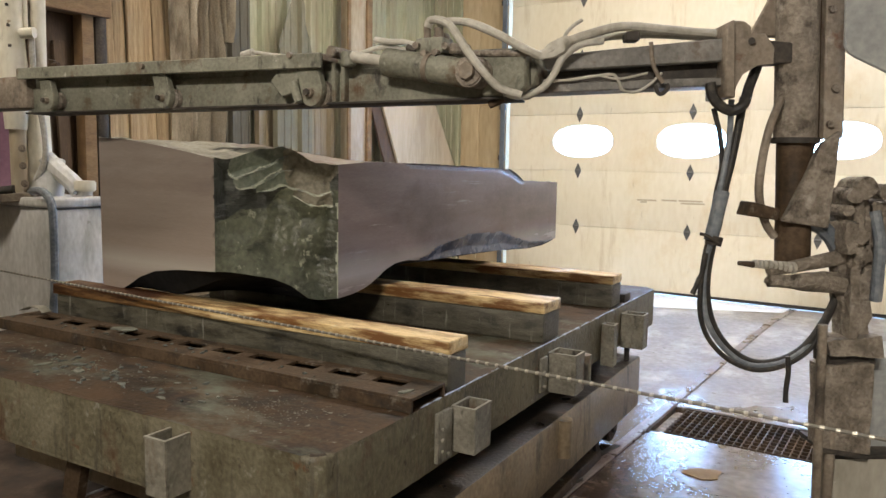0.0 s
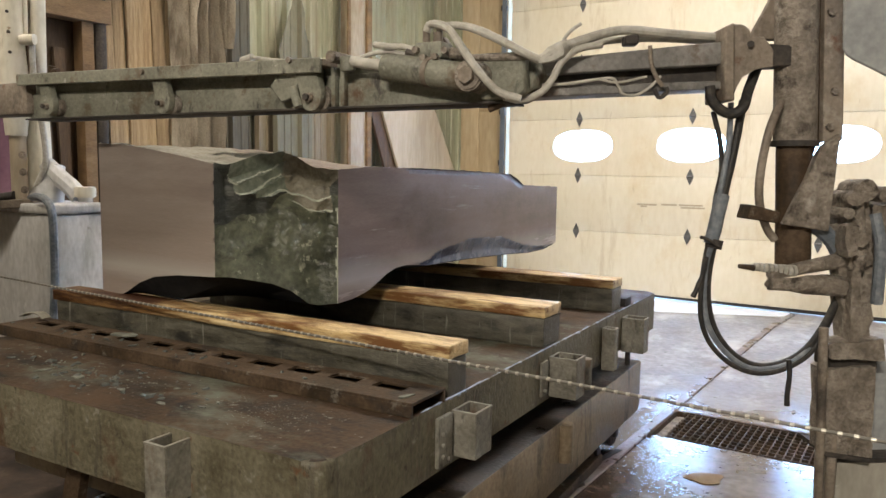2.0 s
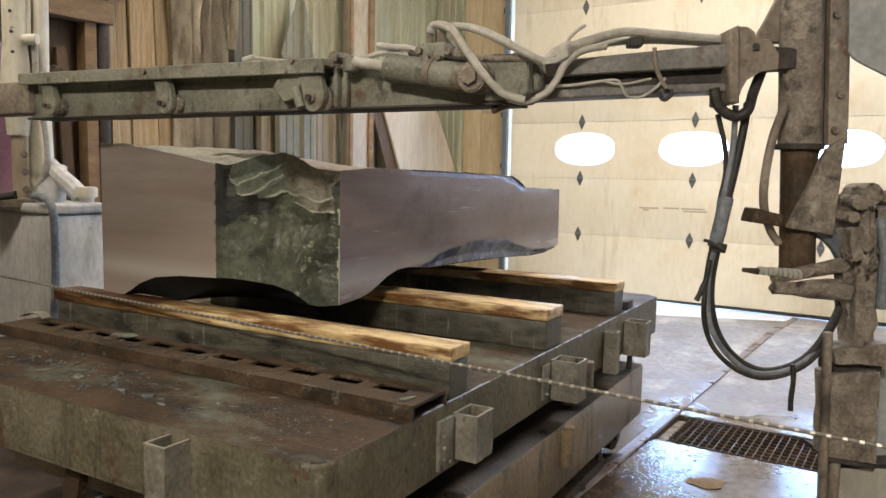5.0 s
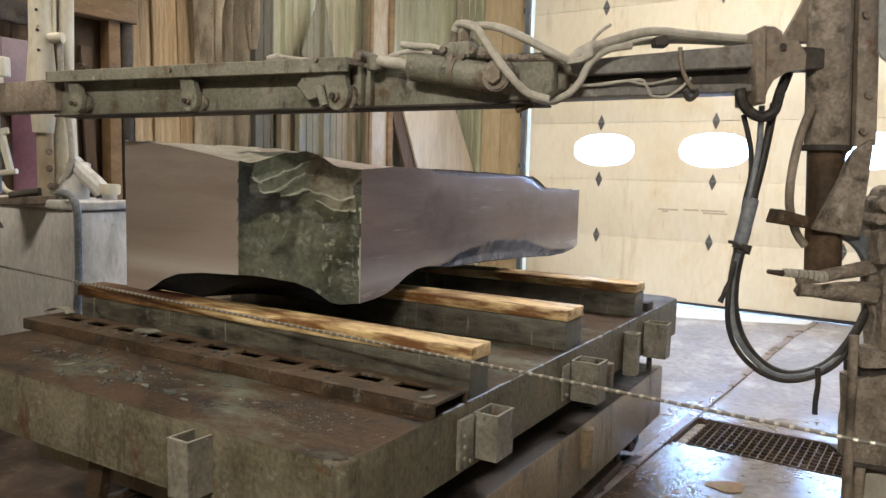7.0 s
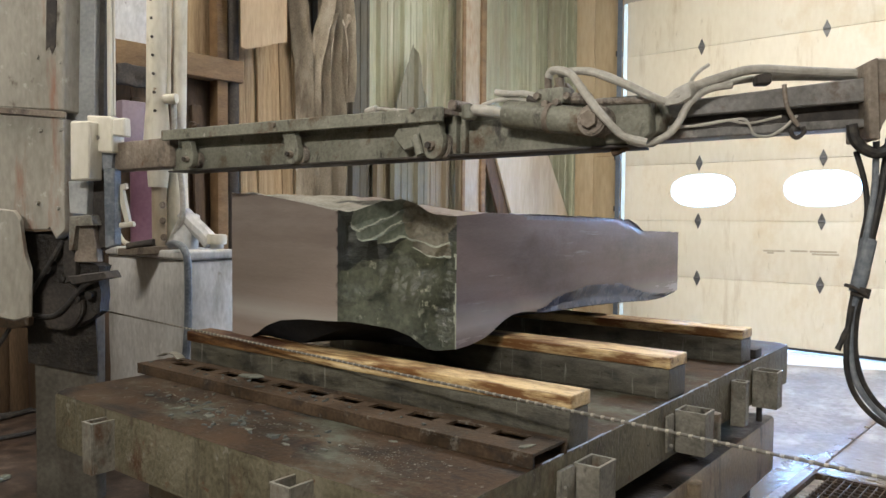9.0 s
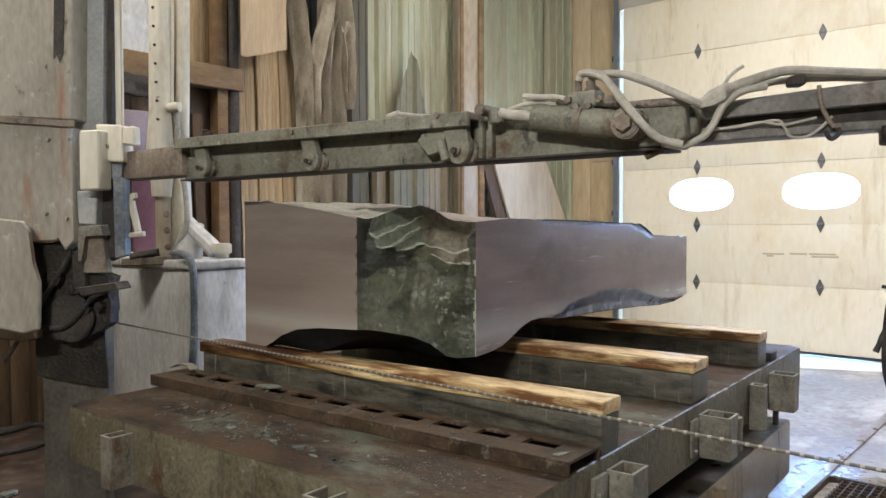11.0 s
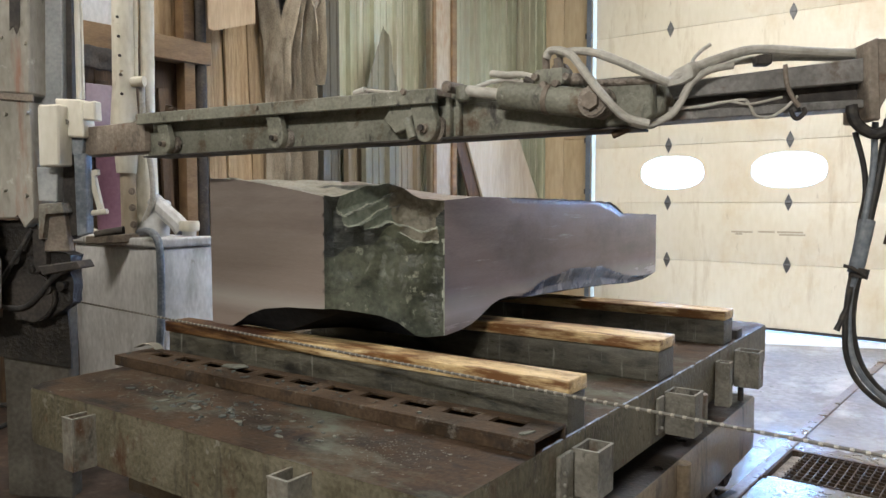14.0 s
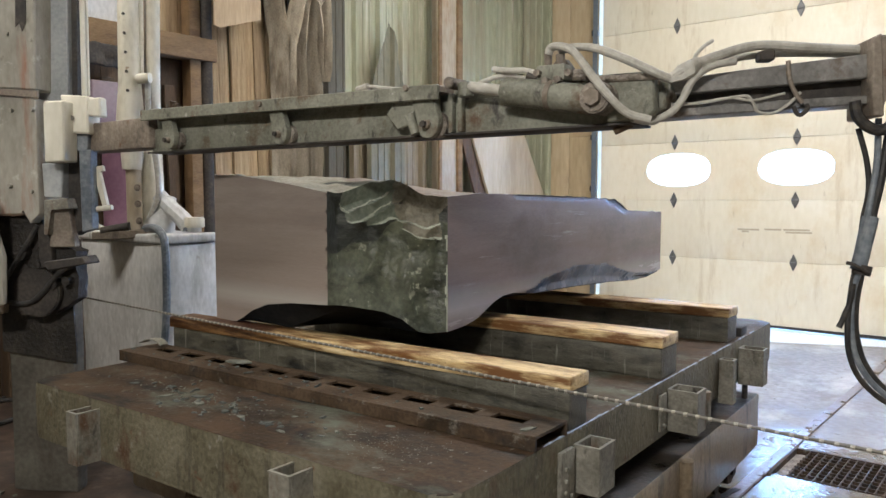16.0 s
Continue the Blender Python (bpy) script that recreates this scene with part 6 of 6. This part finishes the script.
sheet_offcut(3.96, 4.86, 3.7, -5.19, "dark ribbed sheet standing behind the burlap")
sheet_offcut(4.88, 5.96, 2.02, -5.165, "brown-stained ribbed sheet offcut standing on the wall", (), material("brown_stained_sheet", [(0.105, 0.082, 0.048), (0.165, 0.132, 0.082), (0.225, 0.185, 0.12)], 1.6, 30, (0.5, 0.75), 0.0, 0.1, stretch=(1, 2.5, 0.2), layers=[((0.09, 0.066, 0.04), 2, 0.54, 0.7, (1, 3, 0.2))]))
# cardboard in front of the boards
k0, k1 = (-4.900, 3.289, 2.475), (-4.900, 3.706, 2.566)
solo("cardboard_sheet", lump(split(prism([(k0[1], k0[2]), (k0[1] + 0.05, k0[2] - 0.012), (k0[1] + 0.12, k0[2] + 0.012), (k1[1], k1[2] + 0.02), (k1[1], 4.6), (k0[1], 4.6)], (-4.90, 0, 0), (0, 1, 0), (0, 0, 1), (0.008, 0, 0)), 2), 0.006, 5), M_card, "tan cardboard sheet hanging from above, torn lower edge", "cardboard", at=(-4.90, k0[1], k0[2]))
# pointed offcut
sheet_offcut(5.04, 5.56, 3.02, -5.10, "grey pointed ribbed offcut leaning upright on the wall", [(5.04, 2.10, -0.93, 0.36), (5.16, 2.62, -0.965, 0.26), (5.56, 2.30, 0.94, 0.34), (5.46, 2.72, 0.97, 0.22)],
             material("grey_offcut", [(0.115, 0.107, 0.07), (0.155, 0.145, 0.098), (0.195, 0.183, 0.13)], 3, 40, (0.6, 0.85), 0.0, 0.15, stretch=(1, 1, 0.3)))
# white leaning sheet
b0, b1, b2, b3 = (-4.950, 6.415, 2.025), (-4.950, 7.363, 2.147), (-4.950, 7.896, 1.288), (-4.950, 6.770, 1.270)
solo("leaning_sheet", prism([(b0[1], b0[2]), (b1[1], b1[2]), (2 * b2[1] - b1[1] + 0.25, 0.1), (2 * b3[1] - b0[1] + 0.25, 0.0)], (-4.96, 0, 0), (0, 1, 0), (0, 0, 1), (-0.03, 0, 0), 0.003),
     material("stained_sheet", [(0.37, 0.30, 0.205), (0.46, 0.39, 0.28), (0.53, 0.46, 0.35)], 1.5, 12, (0.5, 0.75), 0.0, 0.05, stretch=(1, 2.5, 0.5), fine_mix=0.12, spots=(0.22, 0.16, 0.09), spot_scale=2.2, spot_at=(0.62, 0.72)), "stained white sheet leaning askew against the wall", "sheet", at=(-4.97, b1[1], 0))
solo("dark_offcut", prism([(b0[1] - 0.13, b0[2] - 0.05), (b0[1] + 0.06, b0[2] + 0.03), (2 * b3[1] - b0[1] + 0.30, 0.0), (2 * b3[1] - b0[1], 0.0)], (-5.0, 0, 0), (0, 1, 0), (0, 0, 1), (-0.03, 0, 0), 0.003), M_darkwood, "dark board leaning behind the stained sheet", "offcut", at=(-5.0, b0[1], 0))
# hanging burlap


def fold(path, x, ridges, amp, seed):
    """A bunched strip of cloth along a line of (y, z, width), with deep uneven folds."""
    line = smooth_path([(p[0], p[1], p[2]) for p in path], 9)
    b = bmesh.new()
    n, g = 30, []
    for i, c in enumerate(line):
        row = []
        d = (line[min(i + 1, len(line) - 1)] - line[max(i - 1, 0)])
        d = Vector((d.x, d.y)).normalized()
        for k in range(n + 1):
            s = k / n - 0.5
            spread = 0.35 * noise.noise((c.y * 1.1, s * 2, seed))
            a = 2 * math.pi * ridges * (s + 0.12 * spread) + seed
            deep = amp * (1 - abs(math.sin(a)) ** 0.8) * (1 - (2 * s) ** 4)
            row.append(b.verts.new((x + deep + 0.02 * noise.noise((c.y * 5, s * 6, seed + 4)) - 0.05 * (2 * s) ** 2,
                                    c.x - d.y * s * c.z, c.y + d.x * s * c.z)))
        g.append(row)
    for r0, r1 in zip(g, g[1:]):
        for k in range(n):
            b.faces.new((r0[k], r0[k + 1], r1[k + 1], r1[k]))
    b.normal_update()
    bmesh.ops.solidify(b, geom=b.faces[:], thickness=0.005)
    return b


M_burlap = material("burlap", [(0.17, 0.142, 0.102), (0.28, 0.24, 0.18), (0.40, 0.352, 0.275)], 5, 120, (0.8, 0.95), 0.0, 0.35, stretch=(1, 2, 0.6),
                    layers=[((0.12, 0.095, 0.065), 4, 0.54, 0.68, (1, 3, 0.4))])
sack = thing("burlap_drape", (-4.98, 4.12, 0.0), "bunched tan burlap hanging in folds from a knot", "burlap")
for path, x, ridges, amp, seed in (
        ([(3.85, 3.9, 0.10), (3.88, 3.2, 0.12), (3.95, 2.8, 0.17), (4.04, 2.4, 0.22), (4.06, 1.7, 0.22), (4.04, 0.0, 0.28)], -5.0, 0.9, 0.10, 1.0),
        ([(4.30, 3.9, 0.15), (4.32, 3.1, 0.18), (4.36, 2.65, 0.26), (4.40, 2.1, 0.30), (4.40, 1.2, 0.32), (4.39, 0.0, 0.38)], -4.99, 1.4, 0.11, 2.4),
        ([(4.36, 3.25, 0.09), (4.27, 2.95, 0.12), (4.16, 2.68, 0.15), (4.08, 2.42, 0.17), (4.07, 2.05, 0.12), (4.08, 1.7, 0.05)], -4.93, 0.8, 0.08, 0.4),
        ([(4.30, 2.90, 0.05), (4.23, 2.66, 0.09), (4.20, 2.40, 0.11), (4.21, 2.0, 0.10), (4.20, 0.0, 0.08)], -4.92, 0.6, 0.06, 3.3),
        ([(4.42, 3.9, 0.14), (4.47, 3.1, 0.18), (4.52, 2.84, 0.20), (4.53, 2.55, 0.14), (4.49, 2.2, 0.05)], -4.95, 1.1, 0.09, 5.1)):
    part("cloth", fold([(3.86 + 0.76 * (y - 3.86), z, 0.86 * w) for y, z, w in path], x, ridges, amp, seed), M_burlap, sack, smooth=60)
part("knot", lump(split(rod((-4.93, 4.30, 2.83), (-4.91, 4.37, 2.92), 0.035, 14), 2), 0.045, 16), M_burlap, sack, smooth=60)
# dark timber rack
rack = thing("timber_rack", (-5.1, 2.95, 0), "dark timber rack with a brown cross beam", "rack")
# Dark boards added to give the recess behind the rack its shade.
for k in range(-9, 7):
    part("back_board", box(-5.23, -5.19 + 0.004 * (k % 3), 2.0 + 0.2 * k, 2.195 + 0.2 * k, 0.0, 2.26, 0.004), M_darkwood, rack)
part("cross_beam", box(-5.16, -5.02, 1.9, 3.40, 2.24, 2.40, 0.006), M_timber, rack, "brown cross beam")
part("upright", box(-5.17, -5.06, 3.20, 3.29, 0, 3.9, 0.006), M_timber, rack)
part("pipe", rod((-5.08, 3.345, 0), (-5.08, 3.345, 3.9), 0.045, 16), M_dark, rack, "dark steel pipe")
part("upright", box(-5.17, -5.04, 1.90, 2.02, 0, 2.24, 0.006), M_darkwood, rack)
part("upper_board", box(-5.21, -5.18, 2.85, 3.22, 2.42, 3.9, 0.004), M_board, rack)
part("upper_board", box(-5.21, -5.185, 1.95, 2.83, 2.42, 3.9, 0.004), M_concrete, rack, "pale sheet behind the rack")
for y, w in ((2.62, 0.09), (2.9, 0.13), (3.08, 0.08)):
    o = solo("short_board", lump(split(box(0, 0.03, 0, w, 0, 2.05, 0.004), 1), 0.006, 3), M_darkwood, "dark weathered board standing in the rack", "board", "boards in the rack")
    o.matrix_basis = pose(-5.14, y, 0, 1.0, -1.0, 0)

# ---------------------------------------------------------------- grime, chips and marks
for k, (x0, x1, z) in enumerate(((-2.66, -2.45, 0.925), (-2.40, -2.24, 0.93), (-2.22, -1.98, 0.93), (-2.20, -1.96, 0.905), (-2.62, -2.55, 0.905))):
    o = part("scuff_bar", box(x0, x1, 7.8985, 7.8995, z - 0.009, z + 0.009), M_scuff, door, "faded grey lettering smudge", smooth=None)
rc = random.Random(9)


def chips(n, u0, u1, v0, v1, z, lo, hi, mat, label):
    b = bmesh.new()
    for _ in range(n):
        r = rc.uniform(lo, hi)
        u, v = rc.triangular(u0, u1), rc.triangular(v0, v1)
        m = Matrix.Translation((u, v, z + r * 0.18)) @ Euler((rc.uniform(-0.3, 0.3), rc.uniform(-0.3, 0.3), rc.uniform(0, 6.3))).to_matrix().to_4x4()
        k = rc.choice((3, 4, 5))
        ring = [(r * rc.uniform(0.6, 1.2) * math.cos(6.283 * i / k), r * rc.uniform(0.3, 0.8) * math.sin(6.283 * i / k)) for i in range(k)]
        lo_v = [b.verts.new(m @ Vector((p, q, -r * 0.18))) for p, q in ring]
        hi_v = [b.verts.new(m @ Vector((p * 0.8, q * 0.8, r * 0.2))) for p, q in ring]
        b.faces.new(hi_v)
        for i in range(k):
            b.faces.new((lo_v[i], lo_v[(i + 1) % k], hi_v[(i + 1) % k], hi_v[i]))
    return solo("stone_chips", b, mat, label, "stone chips", kind="stuff", space=TABLE, smooth=None)


chips(230, -0.45, -0.05, -0.055, 0.215, 0.636, 0.001, 0.0035, M_chip, "pale stone chips scattered on the rusty deck")
chips(150, -1.45, -0.55, -0.03, 0.215, 0.636, 0.001, 0.006, M_chip, "pale stone chips scattered on the rusty deck")
chips(16, -1.5, -0.25, -0.07, 0.215, 0.636, 0.004, 0.012, M_chip, "pale grey stone flakes scattered on the rusty deck")
chips(70, -1.52, -0.3, -0.08, 0.215, 0.636, 0.003, 0.016, M_chipdark, "dark stone flakes scattered on the rusty deck")
chips(60, -1.65, 0.0, 0.232, 0.298, 0.675, 0.003, 0.012, M_chipdark, "dark stone flakes on the slotted channel")


def flake(u, v, z, size, turn, seed, mat, label, tilt=0.0):
    """A thin sharp-edged flake of stone with an uneven outline."""
    r = random.Random(seed)
    k = r.choice((5, 6, 7))
    ring = [(size * r.uniform(0.55, 1.1) * math.cos(6.283 * i / k), size * r.uniform(0.25, 0.5) * math.sin(6.283 * i / k)) for i in range(k)]
    ob = solo("stone_flake", prism(ring, (0, 0, 0), (1, 0, 0), (0, 1, 0), (0, 0, 0.06 * size + 0.002), 0.0006), mat, label, "stone flake", "stone flakes on the cart", smooth=None)
    ob.matrix_basis = TABLE @ pose(u, v, z, tilt, 0, turn)


for u, v, size, turn, seed, pale in ((-0.616, 0.016, 0.026, 62, 1, 0), (-0.718, 0.013, 0.022, 12, 2, 1), (-0.528, -0.014, 0.020, -8, 3, 1), (-0.60, 0.10, 0.016, 30, 4, 1), (-0.93, 0.03, 0.035, -20, 5, 1),
                                     (-0.99, 0.075, 0.028, 25, 6, 0), (-1.08, 0.02, 0.025, 70, 7, 1), (-0.86, 0.12, 0.018, -50, 8, 0), (-0.33, 0.185, 0.016, 20, 9, 1), (-1.30, 0.06, 0.022, 40, 10, 0), (-0.42, 0.02, 0.014, 5, 11, 0)):
    flake(u, v, 0.6365, size, turn, seed, M_chip if pale else M_chipdark, "pale grey-green stone flake on the rusty deck" if pale else "dark stone sliver on the rusty deck")
flake(-1.13, 0.345, 0.6755, 0.060, 18, 21, M_chip, "broad grey-green stone flake across the slotted channel")
flake(-0.985, 0.262, 0.6755, 0.022, 60, 22, M_chipdark, "dark stone sliver on the slotted channel")
flake(0.035, 0.26, 0.6755, 0.030, 65, 23, M_chip, "pale stone flake at the end of the slotted channel")
shaving = [(-1.655, 0.315, 0.690), (-1.630, 0.330, 0.703), (-1.600, 0.345, 0.700), (-1.575, 0.35, 0.684)]
b = bmesh.new()
rows = [[b.verts.new((p.x, p.y + dv, p.z)) for dv in (-0.018, 0.018)] for p in smooth_path(shaving, 6)]
for r0, r1 in zip(rows, rows[1:]):
    b.faces.new((r0[0], r0[1], r1[1], r1[0]))
b.normal_update()
bmesh.ops.solidify(b, geom=b.faces[:], thickness=0.003)
solo("wood_strip", b, M_edge, "pale curled strip lying on the end of the channel", "wood strip", space=TABLE, at=(-1.61, 0.33, 0.684))
# clutter under the rack's beam
solo("storage_box", box(-5.14, -4.99, 2.44, 2.64, 1.62, 2.00, 0.012), material("mauve_plastic", [(0.20, 0.15, 0.18), (0.27, 0.21, 0.245)], 4, 40, (0.4, 0.6), 0.0, 0.1), "faded mauve plastic box standing behind the pipes", "box", at=(-5.06, 2.54, 1.62))
part("hung_chain", lump(split(box(-5.03, -5.0, 2.42, 2.72, 2.10, 2.238, 0.01), 4), 0.03, 14), M_dark, rack, "dark bundled chain hung under the beam")


def motions():
    """Nothing but the camera moves."""


motions()
